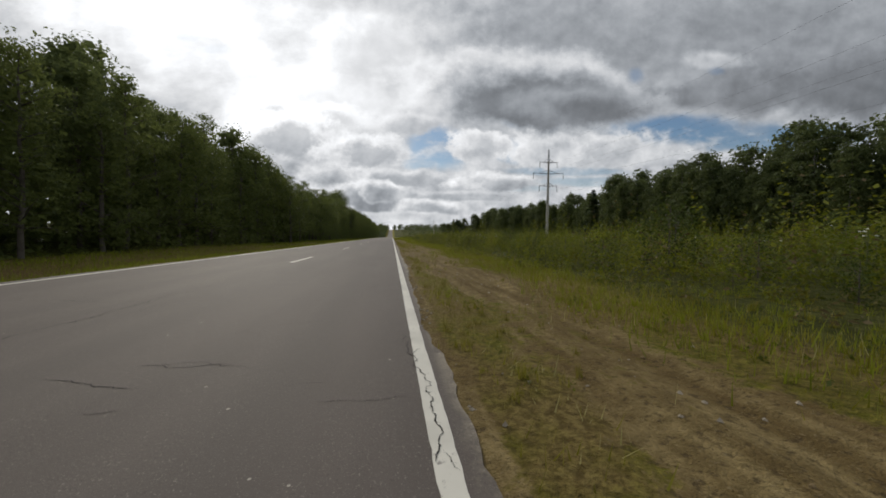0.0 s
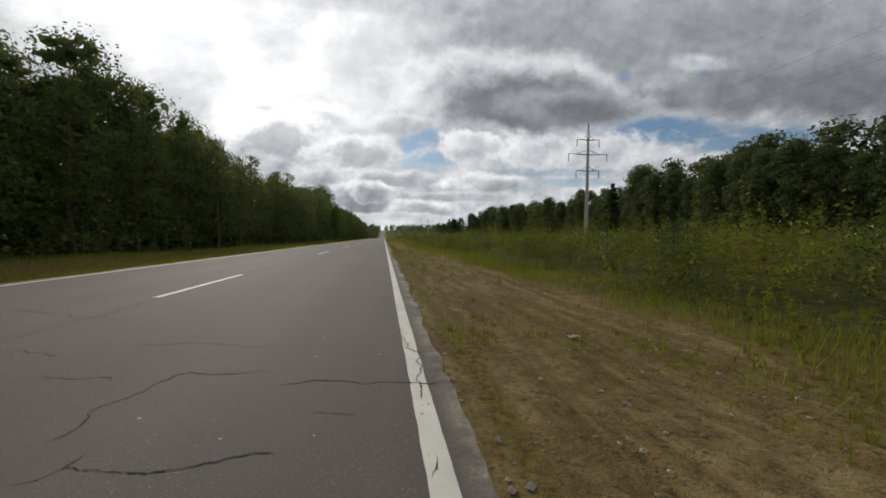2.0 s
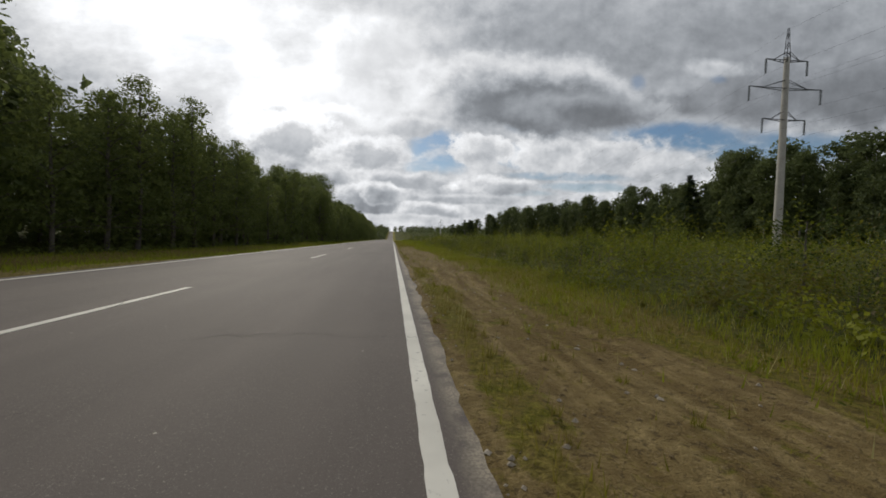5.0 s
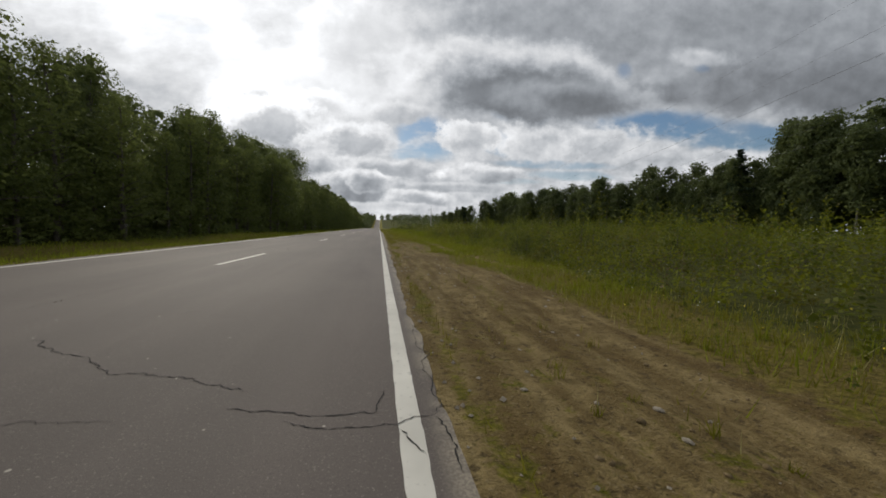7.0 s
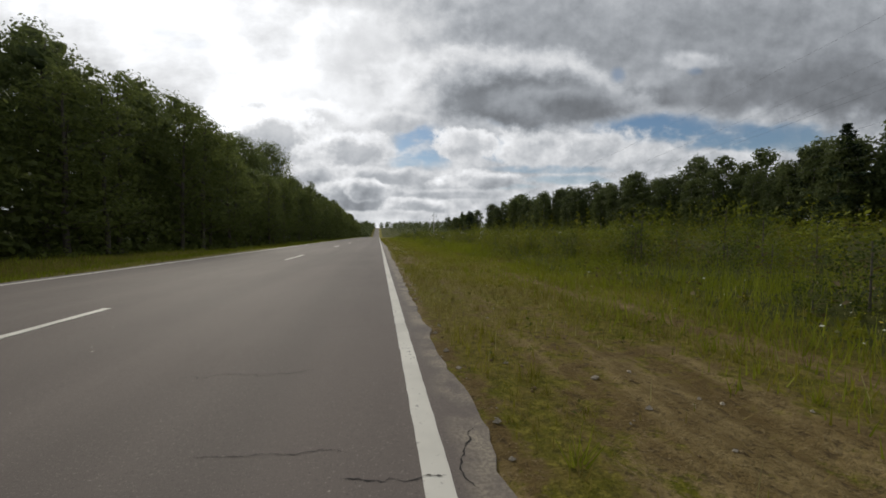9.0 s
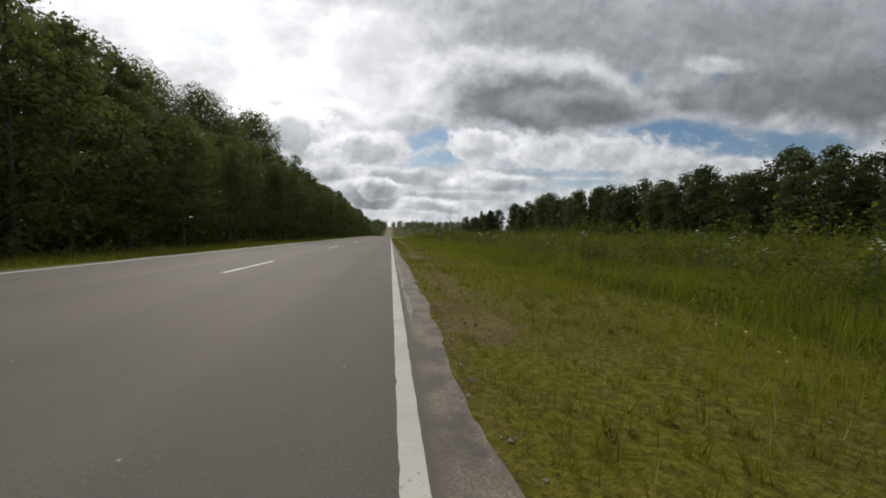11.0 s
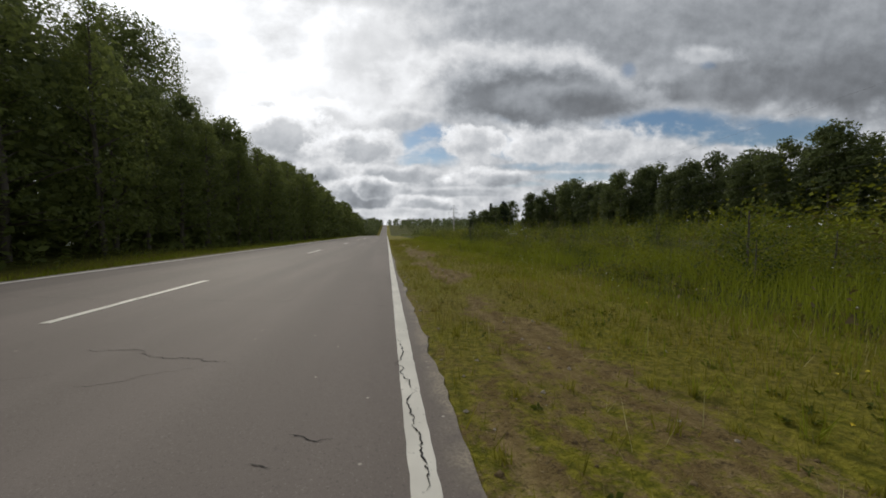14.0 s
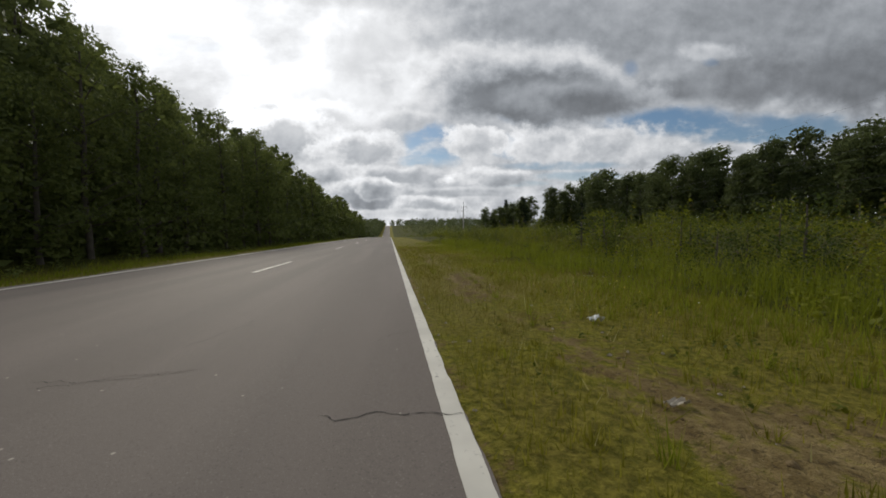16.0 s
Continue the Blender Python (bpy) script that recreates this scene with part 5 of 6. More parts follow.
def build_plants():
    past = lambda x, y: np.clip((x - meadow_edge(y)) / 1.6 + 0.25, 0, 1)
    weed_field("meadow_weeds", "tall leafy green weeds thick beside the verge", 5600, (3.2, 10), (-1, 195), (0.6, 1.6), 0.088, 34, LEAF_WEED, 301, lambda x, y: past(x, y) * np.clip(2.6 * vnoise(x, y, 1.8, 55) - 0.8, 0.08, 1), 0.16, 0.46)
    weed_field("meadow_weeds", "tall leafy green weeds across the open meadow", 4500, (10, 30), (0, 260), (0.8, 2.1), 0.13, 28, LEAF_WEED, 311, lambda x, y: np.clip(1.8 * vnoise(x, y, 3, 56) - 0.3, 0.1, 1), 0.16, 0.5)
    weed_field("meadow_scrub", "low green scrub filling the far meadow", 5200, (28, 84), (8, 330), (1.3, 2.6), 0.21, 18, LEAF_BUSH, 321, lambda x, y: 0.4 + 0.7 * vnoise(x, y, 6, 57))
    weed_field("meadow_scrub", "low green scrub along the distant road", 5500, (4, 150), (195, 800), (0.7, 1.5), 0.6, 12, LEAF_BUSH, 331, lambda x, y: np.clip((x - 5) / 10, 0.15, 1) * np.interp(y, (215, 500, 800), (1, 0.8, 0.5)))
    weed_field("dry_stems", "brown dry stalks among the meadow weeds", 2200, (4.0, 13), (0, 200), (0.7, 1.4), 0.12, 9, LEAF_DRY, 341, past)
    weed_field("verge_weeds", "low broad-leaved weeds in the verge", 9000, (0.6, 5), (0, 185), (0.06, 0.2), 0.055, 9, LEAF_WEED, 351, lambda x, y: np.clip(1 - bareness(x, y) * 1.4, 0, 1) * vnoise(x, y, 1.2, 58), 0.2, 0.42)
    weed_field("forest_herbs", "dark green herbs along the forest floor edge", 4200, (-17, -10), (-3, 260), (0.4, 0.95), 0.24, 12, LEAF_EDGE, 361, lambda x, y: np.clip((forest_edge(y) + 0.9 - x) / 1.2, 0, 1))
    clump_field("leafy_clumps", "rounded clumps of broad-leaved meadow plants", 1500, (3.8, 11), (-1, 190), (0.3, 0.85), (0.4, 1.9), 0.070, 130, LEAF_WEED, 431, lambda x, y: past(x, y) * np.clip(2.6 * vnoise(x, y, 2.6, 67) - 0.75, 0.06, 1))
    clump_field("leafy_clumps", "rounded bright green clumps across the meadow", 1250, (9, 34), (0, 260), (0.6, 1.6), (0.8, 2.2), 0.16, 130, LEAF_BUSH, 441, lambda x, y: np.clip(2.4 * vnoise(x, y, 5, 63) - 0.6, 0.05, 1))
    turf = lambda x, y: np.clip(1.05 - bareness(x, y) * 1.5, 0.03, 1) * (x > edge_x(y) + 0.02) * (0.35 + 0.9 * vnoise(x, y, 0.7, 59)) * np.clip((meadow_edge(y) + 1.4 - x), 0, 1) * np.maximum(np.interp(y, (0, 32, 40), (0.35, 0.35, 1)), np.clip((x - 1.6) / 1.5, 0, 1))
    blades("verge_grass", "short yellow-green grass on the right-hand verge", 330000, (0.1, 5.6), (0.5, 178), (0.04, 0.13), 0.010, BLADE, 371, turf)
    tufts("grass_tufts", "coarse yellow-green grass tufts on the verge", 8500, (0.3, 5.6), (0.5, 178), 16, (0.05, 0.15), 0.009, BLADE, 451, lambda x, y: np.clip(1.0 - bareness(x, y) * 0.95, 0.04, 1) * (x > edge_x(y) + 0.05) * vnoise(x, y, 0.9, 64) * 1.3)
    tufts("green_tufts", "fresh green grass tufts on the verge", 9000, (0.5, 6.0), (0.5, 178), 14, (0.08, 0.24), 0.009, BLADE_TALL, 461, lambda x, y: np.clip(1.0 - bareness(x, y) * 1.2, 0, 1) * np.clip(vnoise(x, y, 1.6, 65) * 2 - 0.5, 0, 1) * np.clip((x - 0.4) / 2, 0.2, 1) * np.interp(y, (0, 95, 110, 180), (0.7, 0.7, 1.0, 1.0)))
    blades("straw_stalks", "pale dry grass stalks standing in the verge", 5200, (0.6, 6.0), (0.5, 185), (0.10, 0.26), 0.007, STRAW, 471, lambda x, y: np.clip(1.0 - bareness(x, y), 0.05, 1) * np.clip(vnoise(x, y, 1.9, 66) * 2.2 - 0.6, 0.05, 1), 0.3)
    blades("tall_grass", "long green grass where verge meets meadow", 300000, (1.8, 6.6), (0.5, 185), (0.06, 0.21), 0.012, BLADE_TALL, 381, lambda x, y: np.exp(-((x - meadow_edge(y) + 0.35) / 1.15) ** 2) * np.clip(vnoise(x, y, 1.3, 61) * 1.8 - 0.25, 0.15, 1) * np.clip(1.1 - bareness(x, y), 0, 1) * np.interp(y, (0, 50, 80), (0.4, 0.6, 1)))
    blades("meadow_grass", "tall yellow-green grass standing through the meadow", 150000, (3.6, 11), (80, 190), (0.22, 0.62), 0.014, BLADE_TALL, 385, lambda x, y: np.clip((x - meadow_edge(y)) / 0.8 + 0.2, 0, 1) * np.clip(vnoise(x, y, 1.7, 68) * 1.9 - 0.35, 0.05, 1) * np.interp(y, (80, 100), (0.3, 1)) * np.interp(x, (6, 11), (1, 0.35)))
    blades("dry_grass", "straw-coloured dry grass mixed into the verge", 36000, (0.5, 5.5), (0.5, 178), (0.04, 0.14), 0.008, STRAW, 386, lambda x, y: np.clip(1.05 - bareness(x, y) * 1.1, 0.06, 1) * (x > edge_x(y) + 0.05) * np.clip(vnoise(x, y, 1.2, 69) * 2 - 0.6, 0, 1), 0.5)
    blades("far_verge_grass", "mown yellow-green grass on the far verge", 110000, (-15, -7.3), (2, 240), (0.08, 0.22), 0.022, BLADE_TALL, 391, lambda x, y: np.clip((x - forest_edge(y) + 1) / 1.0, 0, 1) * (0.4 + 0.8 * vnoise(x, y, 1.2, 62)))


def specks(name, label, n, xr, yr, high, size, mat, seed, keep):
    """Small open flowers held up among the leaves."""
    rng = np.random.default_rng(seed)
    x, y = rng.uniform(*xr, n), rng.uniform(*yr, n)
    ok = rng.random(n) < keep(x, y)
    x, y = x[ok], y[ok]
    C = np.stack([x, y, ground_z(x, y) + rng.uniform(*high, len(x)) * (0.4 + meadow_ramp(x, y))], -1)
    V, F = leaves(C, size, size * 0.9, rng, 0.75)
    tagged(new(name, mesh_np(name, V, F, mat)), label, "flowers", kind="stuff")


def build_flowers():
    patch = lambda x, y: np.clip(vnoise(x, y, 2.5, 91) * 2.2 - 0.7, 0.03, 1)
    specks("meadow_flowers", "small white flowers scattered through the grass", 2600, (2.6, 8), (60, 185), (0.15, 0.5), 0.026, UMBEL, 481, patch)
    specks("meadow_flowers", "small yellow flowers scattered through the grass", 2200, (2.2, 7), (60, 185), (0.12, 0.4), 0.024, YELLOW, 482, lambda x, y: patch(x + 30, y))
    specks("meadow_flowers", "sparse white flowers among the tall weeds", 420, (4.5, 16), (0, 185), (0.6, 1.1), 0.04, UMBEL, 483, lambda x, y: patch(x, y + 40))


def build_clods():
    """Lumps of turned soil where wheels have torn the verge."""
    rng = np.random.default_rng(484)
    n = 16000
    y = rng.uniform(0.5, 175, n)
    x = np.where(rng.random(n) < 0.3, 0.75 + rng.normal(0, 0.12, n), rng.uniform(0.3, 3.0, n))
    torn = np.clip(bareness(x, y) - 0.25, 0, 1) * np.clip(vnoise(x, y, 0.6, 92) * 2 - 0.5, 0.05, 1)
    rut = np.exp(-((x - 0.72) / 0.14) ** 2) * np.interp(y, (85, 89, 99, 103), (0, 1, 1, 0))
    ok = rng.random(n) < torn + rut
    x, y, n = x[ok], y[ok], int(ok.sum())
    corners = np.array([(1, 0, 0), (0, 1, 0), (-1, 0, 0), (0, -1, 0), (0, 0, 0.7), (0, 0, -0.5)], float)
    tri = np.array([(0, 1, 4), (1, 2, 4), (2, 3, 4), (3, 0, 4), (1, 0, 5), (2, 1, 5), (3, 2, 5), (0, 3, 5)])
    s = rng.uniform(0.006, 0.020, n) * (1 + 0.6 * rng.random(n) ** 4)
    V = corners[None] * s[:, None, None] * rng.uniform(0.6, 1.4, (n, 6, 3)) + np.stack([x, y, ground_z(x, y)], -1)[:, None]
    F = tri[None] + (np.arange(n) * 6)[:, None, None]
    tagged(new("soil_clods", mesh_np("soil_clods", V.reshape(-1, 3), F.reshape(-1, 3), CLOD, True)), "brown crumbly soil clods along the wheel tracks", "soil", kind="stuff")


def build_bushes():
    rng = np.random.default_rng(104)
    models = [tree("willow_bush", "young yellow-green willow bush in the meadow", "bush", "willow bushes in the meadow", BARK, LEAF_BUSH,
                   seed=290 + s, height=1.9, radius=0.95, base=0.06, shape="round", clumps=34, per=20, leaf=0.098, spread=0.36, trunk_r=0.025, heart=90, heart_leaf=0.09) for s in range(4)]
    dark = [tree("sallow_bush", "rounded dark green sallow bush in the meadow", "bush", "sallow bushes in the meadow", BARK, LEAF_SALLOW,
                 seed=295 + s, height=1.9, radius=1.15, base=0.04, shape="round", clumps=34, per=20, leaf=0.098, spread=0.38, trunk_r=0.025, heart=90, heart_leaf=0.09) for s in range(3)]
    spots, deep = [], []
    for k in range(200):
        y = rng.uniform(-1, 215)
        x = 5.6 + rng.random() ** 1.4 * 15 + (1.2 if 85 < y < 150 else 0)
        (deep if rng.random() < 0.45 else spots).append((x, y, rng.uniform(0.45, 0.95) * np.interp(x, (5.6, 9), (0.7, 1.05)), k))
    for y, x in ((92.5, 10.5), (94.5, 11.5), (96, 9.5), (98, 11), (163, 9), (165.5, 10), (168, 9.5), (161.5, 10.8), (86, 12), (171, 11), (60, 11), (64, 12.5), (67, 12)):
        spots.append((x, y, rng.uniform(0.95, 1.25), int(rng.integers(0, 4))))
    for y, x in ((93.5, 11.2), (97, 12), (164, 10.6), (166.8, 8.8), (169.5, 11.2), (172, 9.2), (159, 8.2), (10, 8.5), (12.5, 9.6), (7.5, 8.8)):
        deep.append((x, y, rng.uniform(0.9, 1.2), int(rng.integers(0, 3))))
    for k in range(18):
        (deep if k % 3 == 0 else spots).append((rng.uniform(6.5, 12), rng.uniform(108, 178), rng.uniform(0.6, 1.0), k))
    for k in range(85):
        y = rng.uniform(0, 185)
        deep.append((float(meadow_edge(y)) + rng.uniform(1.2, 5.0), y, rng.uniform(0.28, 0.62), k))
    place(models, spots, rng)
    place(dark, deep, rng)


def dome(c, r, h, rng):
    """A shallow knobbly cap of quads."""
    rings, sides = 4, 10
    f = np.linspace(0.08, 1, rings)[:, None]
    a = np.linspace(0, 2 * np.pi, sides, endpoint=False)[None]
    rr = r * f * (1 + rng.normal(0, 0.12, (rings, sides)))
    V = np.stack([c[0] + rr * np.cos(a), c[1] + rr * np.sin(a), c[2] + h * (1 - f ** 2) + rng.normal(0, 0.006, (rings, sides))], -1).reshape(-1, 3)
    i, j = np.arange(rings - 1)[:, None] * sides, np.arange(sides)[None]
    F = np.stack([i + j, i + (j + 1) % sides, i + sides + (j + 1) % sides, i + sides + j], -1).reshape(-1, 4)
    return V, F


def build_umbels():
    """White-flowered umbellifers."""
    rng = np.random.default_rng(105)
    ob = tagged(new("cow_parsley"), "tall white-flowered cow parsley among the weeds", "flower", "white umbels by the road")
    h = 1.25
    part("stem", mesh_np("stem", *tube([(0, 0, 0), (0.03, 0.01, 0.6), (0.02, 0.03, h)], [0.012, 0.009, 0.005], 5), STALK, True), ob)
    for k in range(5):
        a = k * 2.4
        rad = 0.0 if k == 0 else 0.11
        top = np.array([0.02 + np.cos(a) * rad, 0.03 + np.sin(a) * rad, h + (0.03 if k == 0 else -0.08 * (k % 2) - 0.02)])
        V, F = dome(top, 0.048 if k == 0 else 0.032, 0.02, rng)
        V2, F2 = tube([(0.02, 0.02, h - 0.3), tuple(top - np.array([0, 0, 0.03])), tuple(top)], [0.005, 0.003, 0.002], 4)
        stalk = part("branch", mesh_np("branch", V2, F2, STALK), ob)
        part("flower_head", mesh_np("flower_head", V, F, UMBEL), stalk, "flat white flower head")
    low = rng.normal(size=(26, 3)) * np.array([0.16, 0.16, 0.16]) + np.array([0, 0, 0.45])
    part("foliage", mesh_np("foliage", *leaves(low, 0.2, 0.08, rng, 0.5), LEAF_WEED), ob)
    spots = []
    for k in range(46):
        y = rng.choice([rng.uniform(4, 40), rng.uniform(104, 135), rng.uniform(104, 135), rng.uniform(140, 175)])
        spots.append((rng.uniform(5.2, 12), y, rng.uniform(0.75, 1.15), 0))
    for k in range(40):
        y = rng.uniform(12, 200)
        spots.append((float(forest_edge(y)) + rng.uniform(-0.4, 0.9), y, rng.uniform(0.55, 0.9), 0))
    place([ob], spots, rng)
    ob = tagged(new("yellow_flower"), "small yellow flower in the verge grass", "flower", "yellow flowers in the verge")
    part("stem", mesh_np("stem", *tube([(0, 0, 0), (0.01, 0, 0.06), (0.01, 0.01, 0.12)], [0.004, 0.003, 0.003], 4), STALK), ob)
    part("flower_head", mesh_np("flower_head", *dome((0.01, 0.01, 0.118), 0.016, 0.008, rng), YELLOW), ob)
    spots = []
    for k in range(90):
        y = rng.choice([rng.uniform(108, 135), rng.uniform(2, 176), rng.uniform(112, 126)])
        x = rng.uniform(0.9, 4.4)
        spots.append((x, y, rng.uniform(0.4, 0.75), 0))
    place([ob], spots, rng)


# ---------- power line ----------
def bar(a, b, r):
    return tube([a, b], [r, r], 4)


def build_pylon():
    ob = tagged(new("power_pylon"), "concrete power pylon with three steel crossarms", "pylon", "pylons of the power line")
    top = 16.9
    part("pole", mesh_np("pole", *tube([(0, 0, -0.3), (0, 0, 6), (0, 0, 12), (0, 0, top)], [0.33, 0.29, 0.24, 0.19], 14), CONCRETE, True), ob, "tapered grey concrete pole")
    # lattice peak
    legs = [((sx * 0.17, sy * 0.17, top - 0.4), (sx * 0.04, sy * 0.04, top + 2.5)) for sx in (-1, 1) for sy in (-1, 1)]
    pieces = [bar(a, b, 0.028) for a, b in legs]
    for k in range(7):
        f0, f1 = k / 7, (k + 1) / 7
        for i, j in ((0, 1), (1, 3), (3, 2), (2, 0)):
            p = lambda leg, f: tuple(np.array(legs[leg][0]) * (1 - f) + np.array(legs[leg][1]) * f)
            pieces.append(bar(p(i, f0), p(j, f1 if k % 2 else f0), 0.016))
            pieces.append(bar(p(i, f1), p(j, f1), 0.014))
    part("lattice_peak", mesh_np("lattice_peak", *join(pieces), STEEL), ob, "dark steel lattice peak")
    ends = []
    for z, reach in ((16.6, 1.9), (14.2, 3.3), (11.5, 1.95)):
        pieces = []
        for s in (-1, 1):
            tip = (s * reach, 0, z + 0.12)
            for off in (-0.2, 0.2):
                pieces.append(bar((s * 0.15, off, z), (s * reach, 0, z + 0.12), 0.038))
                pieces.append(bar((s * 0.15, off * 0.6, z + 0.75), (s * reach * 0.62, 0, z + 0.1), 0.028))
            for f in (0.3, 0.6):
                pieces.append(bar((s * reach * f, -0.2 * (1 - f), z + 0.12 * f), (s * reach * f, 0.2 * (1 - f), z + 0.12 * f), 0.02))
            ends.append((s * reach, 0, z + 0.1))
        arm = part("crossarm", mesh_np("crossarm", *join(pieces), STEEL), ob, "dark steel crossarm")
        for x, y, top_z in ends[-2:]:
            zz = np.linspace(top_z, top_z - 1.25, 27)
            rr = np.where(np.arange(27) % 3 == 1, 0.11, 0.03)
            part("insulator_string", mesh_np("insulator_string", *tube(np.column_stack([np.full(27, x), np.full(27, y), zz]), rr, 8), INSULATOR), arm, "string of dark glass insulators")
    return ob, ends


def build_power_line():
    ob, ends = build_pylon()
    spots = [(33.2, 72.6), (40.5, 345.0), (14.0, -175.0)]
    base = [(x, y, float(ground_z(x, y)) if y > -150 else 0.6) for x, y in spots]
    ob.matrix_basis = pose(*base[0], 0, 0, -5)
    copy_thing(ob, pose(*base[1], 0, 0, -5))
    copy_thing(ob, pose(*base[2], 0, 0, -5))
    c, s = math.cos(radians(-5)), math.sin(radians(-5))
    hang = [(x * c, x * s, z - 1.3) for x, y, z in ends] + [(0, 0, 19.3)]
    for a, b, sag in ((0, 1, 9.0), (0, 2, 5.0)):
        for hx, hy, hz in hang:
            t = np.linspace(0, 1, 60)
            A, B = np.array(base[a]) + (hx, hy, hz), np.array(base[b]) + (hx, hy, hz)
            P = A + (B - A) * t[:, None]
            P[:, 2] -= 4 * sag * t * (1 - t)
            tagged(new("power_line", mesh_np("power_line", *tube(P, np.full(60, 0.006), 5), WIRE)), "thin dark overhead wire strung between the pylons", "wire", "wires of the power line")


# ---------- small things on the verge ----------
def build_stones():
    rng = np.random.default_rng(106)
    bm = bmesh.new()
    bmesh.ops.create_icosphere(bm, subdivisions=2, radius=0.5)
    for v in bm.verts:
        v.co *= 1 + 0.35 * noise.noise(v.co * 2.2)
        v.co.z *= 0.6
    me = bpy.data.meshes.new("stone")
    bm.to_mesh(me)
    bm.free()
    me.materials.append(STONE)
    for x, y, s in ((1.15, 72.50, 0.09), (0.85, 72.35, 0.06), (1.02, 67.77, 0.05), (0.72, 67.00, 0.06), (1.4, 66.71, 0.08), (1.3, 66.42, 0.07), (0.6, 32.74, 0.04), (2.2, 23.60, 0.07), (1.45, 59.17, 0.06), (1.7, 8.38, 0.05), (1.2, 86.46, 0.07), (0.9, 99.47, 0.06), (1.5, 49.28, 0.08)):
        ob = tagged(new("stone", me), "pale grey stone lying on bare soil", "stone", "stones on the verge")
        s *= 0.62
        ob.matrix_basis = pose(x, y, float(ground_z(x, y)) + s * 0.05, rng.uniform(-15, 15), 0, rng.uniform(0, 360)) @ Matrix.Diagonal((s, s * 1.3, s, 1))
    # fine gravel along the asphalt's edge and in the tracks
    n = 3400
    y = rng.uniform(0.5, 172, n)
    x = np.where(rng.random(n) < 0.45, edge_x(y) + np.abs(rng.normal(0, 0.16, n)), rng.uniform(0.4, 2.4, n))
    ok = rng.random(n) < np.clip(bareness(x, y) + 0.08, 0, 1)
    x, y = x[ok], y[ok]
    n = len(x)
    corners = np.array([(1, 0, 0), (0, 1, 0), (-1, 0, 0), (0, -1, 0), (0, 0, 0.8), (0, 0, -0.5)], float)
    tri = np.array([(0, 1, 4), (1, 2, 4), (2, 3, 4), (3, 0, 4), (1, 0, 5), (2, 1, 5), (3, 2, 5), (0, 3, 5)])
    s = rng.uniform(0.006, 0.024, n)
    V = corners[None] * s[:, None, None] * rng.uniform(0.6, 1.4, (n, 6, 3)) + np.stack([x, y, ground_z(x, y) + 0.004], -1)[:, None]
    F = tri[None] + (np.arange(n) * 6)[:, None, None]
    tagged(new("gravel", mesh_np("gravel", V.reshape(-1, 3), F.reshape(-1, 3), STONE)), "scattered pale gravel along the road edge", "gravel", kind="stuff")


def crumpled(name, label, x, y, sx, sy, sz, seed, mat, turn=0.0):
    """A thin, creased scrap lying on the ground."""
    bm = bmesh.new()
    bmesh.ops.create_grid(bm, x_segments=7, y_segments=5, size=0.5)
    for v in bm.verts:
        n = noise.noise(Vector((v.co.x * 3 + seed, v.co.y * 3, seed)))
        v.co = Vector((v.co.x * sx + n * 0.15 * sx, v.co.y * sy + n * 0.1 * sy, (n + 0.4) * sz))
    bmesh.ops.solidify(bm, geom=bm.faces[:], thickness=0.003)
    me = bpy.data.meshes.new(name)
    bm.to_mesh(me)
    bm.free()
    me.materials.append(mat)
    ob = tagged(new(name, me), label, "litter")
    ob.matrix_basis = pose(x, y, float(ground_z(x, y)) + 0.02, 0, 0, turn)


def build_dead_branches():
    """Bare grey branches lying in the grass at the meadow's edge."""
    rng = np.random.default_rng(107)
    for x, y, turn, l in ((4.5, 131.0, 35, 1.5), (5.4, 131.2, 120, 1.9), (6.3, 132.1, 75, 1.7), (6.0, 128.2, 20, 1.6), (5.2, 33.8, 60, 1.0)):
        ob = tagged(new("dead_branch"), "bare grey dead branch lying in the grass", "branch", "dead branches at the meadow edge")
        t = np.linspace(0, 1, 8)
        P = np.column_stack([t * l, 0.10 * l * np.sin(t * 3 + rng.random()), 0.10 + 0.30 * t + 0.05 * np.sin(t * 5)])
        part("stem", mesh_np("stem", *tube(P, 0.016 * (1 - 0.75 * t), 6), DEADWOOD, True), ob)
        for k in range(6):
            root = P[1 + k]
            way = np.array([0.6, (-1) ** k * rng.uniform(0.4, 0.9), rng.uniform(-0.1, 0.8)]) * l * rng.uniform(0.12, 0.26)
            part("twig", mesh_np("twig", *tube([root, root + way * 0.5 + rng.normal(0, 0.02, 3), root + way], [0.009, 0.006, 0.003], 5), DEADWOOD, True), ob)
        ob.matrix_basis = pose(x, y, float(ground_z(x, y)), 0, 0, turn)


def build_young_spruce():
    ob = tree("young_spruce", "small dark young spruce standing in the meadow", "tree", "", BARK, NEEDLE,
              seed=299, height=2.3, radius=0.55, base=0.06, shape="cone", clumps=46, per=40, leaf=0.07, spread=0.12, trunk_r=0.03)
    ob.matrix_basis = pose(8.2, 167.6, float(ground_z(8.2, 167.6)) - 0.03)


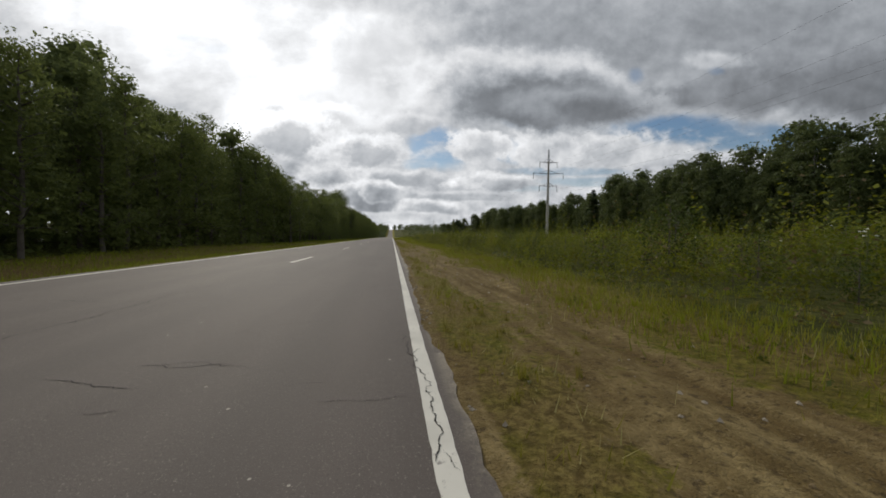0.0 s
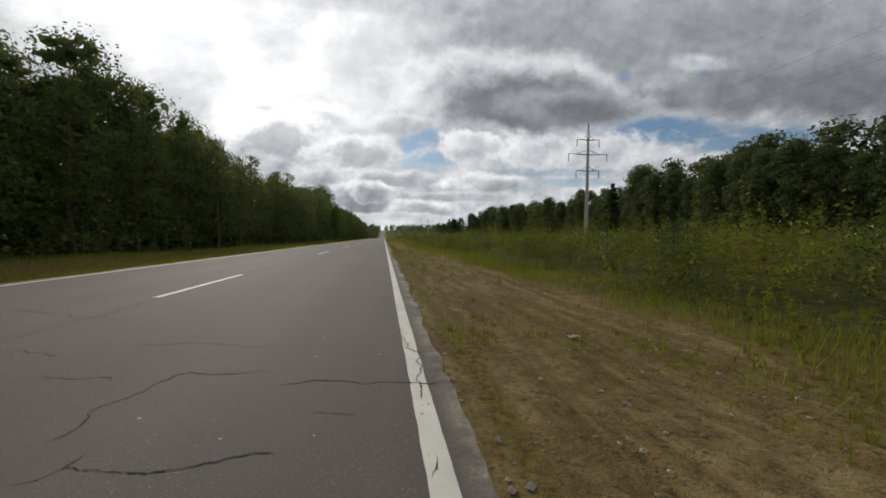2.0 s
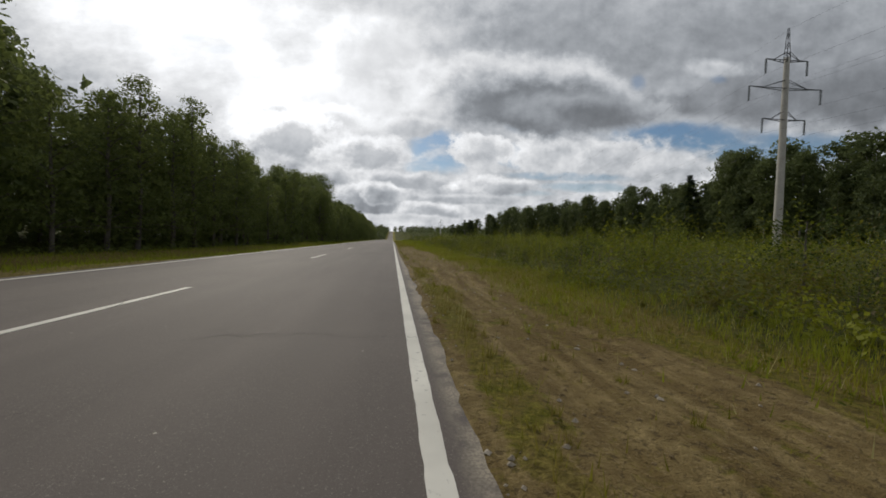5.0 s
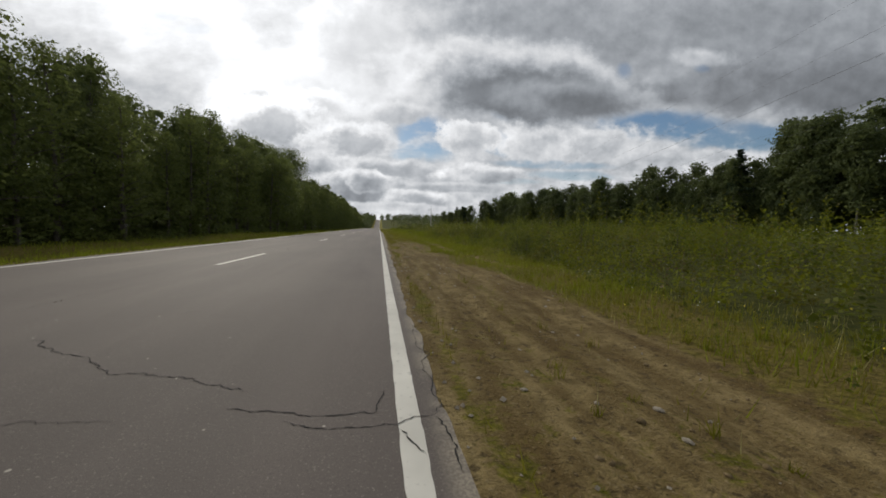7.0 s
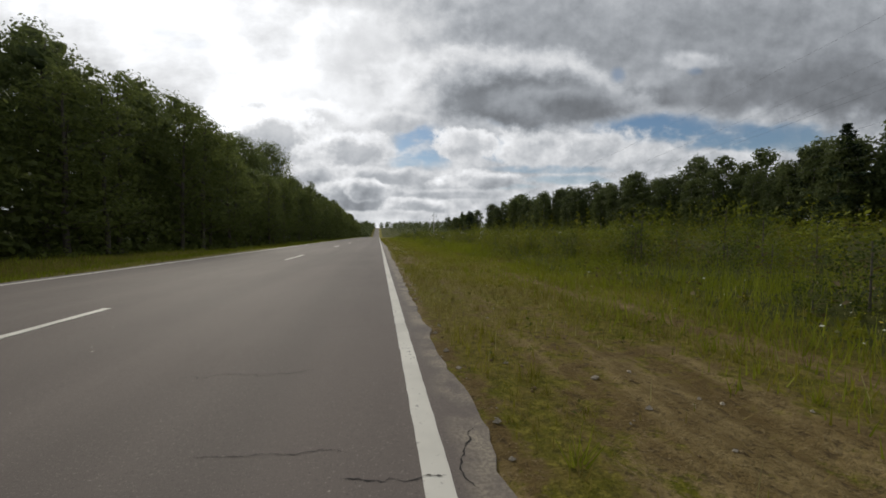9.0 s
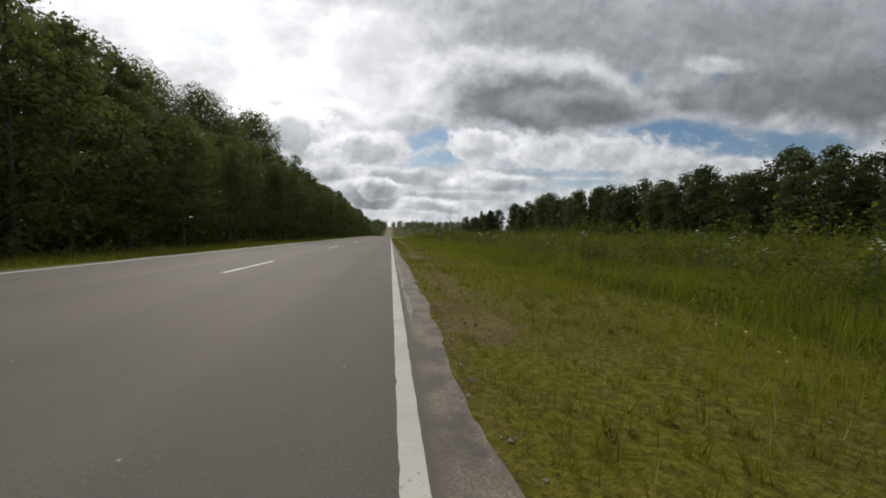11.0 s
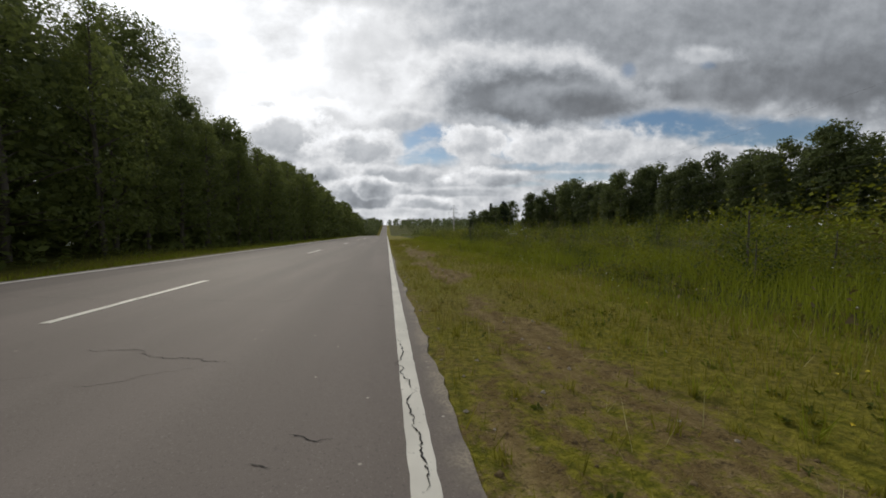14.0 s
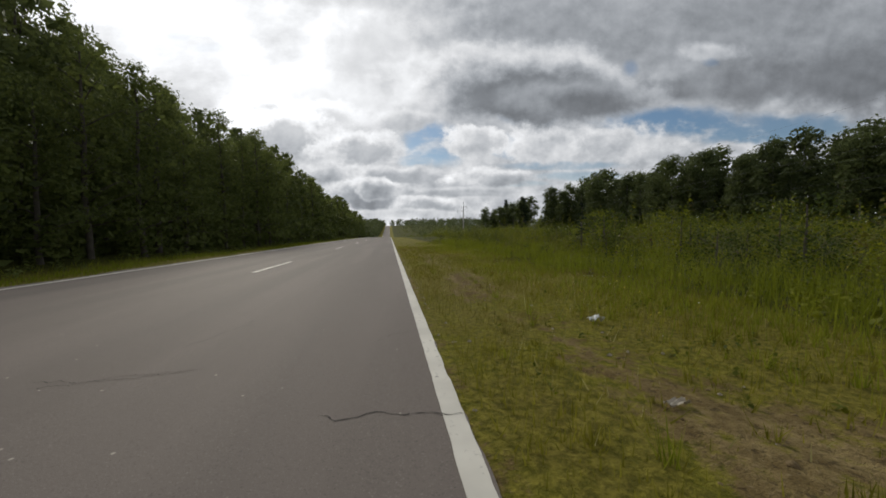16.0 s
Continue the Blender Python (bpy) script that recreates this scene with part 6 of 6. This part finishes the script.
def build_litter():
    crumpled("litter", "crumpled white plastic scrap in the grass", 1.72, 129.67, 0.10, 0.04, 0.04, 1.0, LITTER, -15)
    crumpled("litter", "crumpled white plastic bag in the grass", 2.65, 125.46, 0.10, 0.07, 0.05, 2.0, LITTER, 30)
    crumpled("litter", "torn white paper lying on the verge", 0.92, 130.39, 0.09, 0.05, 0.04, 3.0, LITTER, 60)
    crumpled("litter", "pale crushed carton lying on the verge", 1.9, 156.46, 0.16, 0.1, 0.06, 4.0, LITTER, 10)
    crumpled("litter", "small white wrapper at the meadow edge", 2.3, 63.63, 0.06, 0.05, 0.05, 5.0, LITTER, 80)
    crumpled("litter", "flattened pale carton in the dry grass", 1.25, 154.65, 0.15, 0.05, 0.03, 6.0, WOOD, 8)
    crumpled("litter", "yellowed paper scrap on the dirt track", 1.6, 21.68, 0.12, 0.06, 0.03, 7.0, WOOD, 0)
    # splintered boards
    for x, y, l, turn in ((0.72, 76.33, 0.19, 4), (1.62, 82.05, 0.16, 20), (0.46, 81.23, 0.10, -20)):
        bm = bmesh.new()
        bmesh.ops.create_cube(bm, size=1)
        bmesh.ops.subdivide_edges(bm, edges=bm.edges[:], cuts=2, use_grid_fill=True)
        for v in bm.verts:
            v.co = Vector((v.co.x * l, v.co.y * 0.024 * (1 - 0.3 * abs(v.co.x)), v.co.z * 0.014)) + Vector((0, 0, 0.006 * noise.noise(v.co * 4)))
        me = bpy.data.meshes.new("broken_board")
        bm.to_mesh(me)
        bm.free()
        me.materials.append(WOOD)
        ob = tagged(new("broken_board", me), "short grey splintered board lying on soil", "board", "broken boards on the verge")
        ob.matrix_basis = pose(x, y, float(ground_z(x, y)) + 0.02, 0, 0, turn)


GROUND_SHEET = build_ground()
ROAD = build_road()
build_markings(ROAD)
build_left_forest()
build_right_forest()
build_undergrowth()
build_distant_woods()
build_power_line()
build_bushes()
build_umbels()
build_plants()
build_flowers()
build_clods()
build_stones()
build_litter()
build_dead_branches()
build_young_spruce()
build_cracks(ROAD)
build_crumble(ROAD)
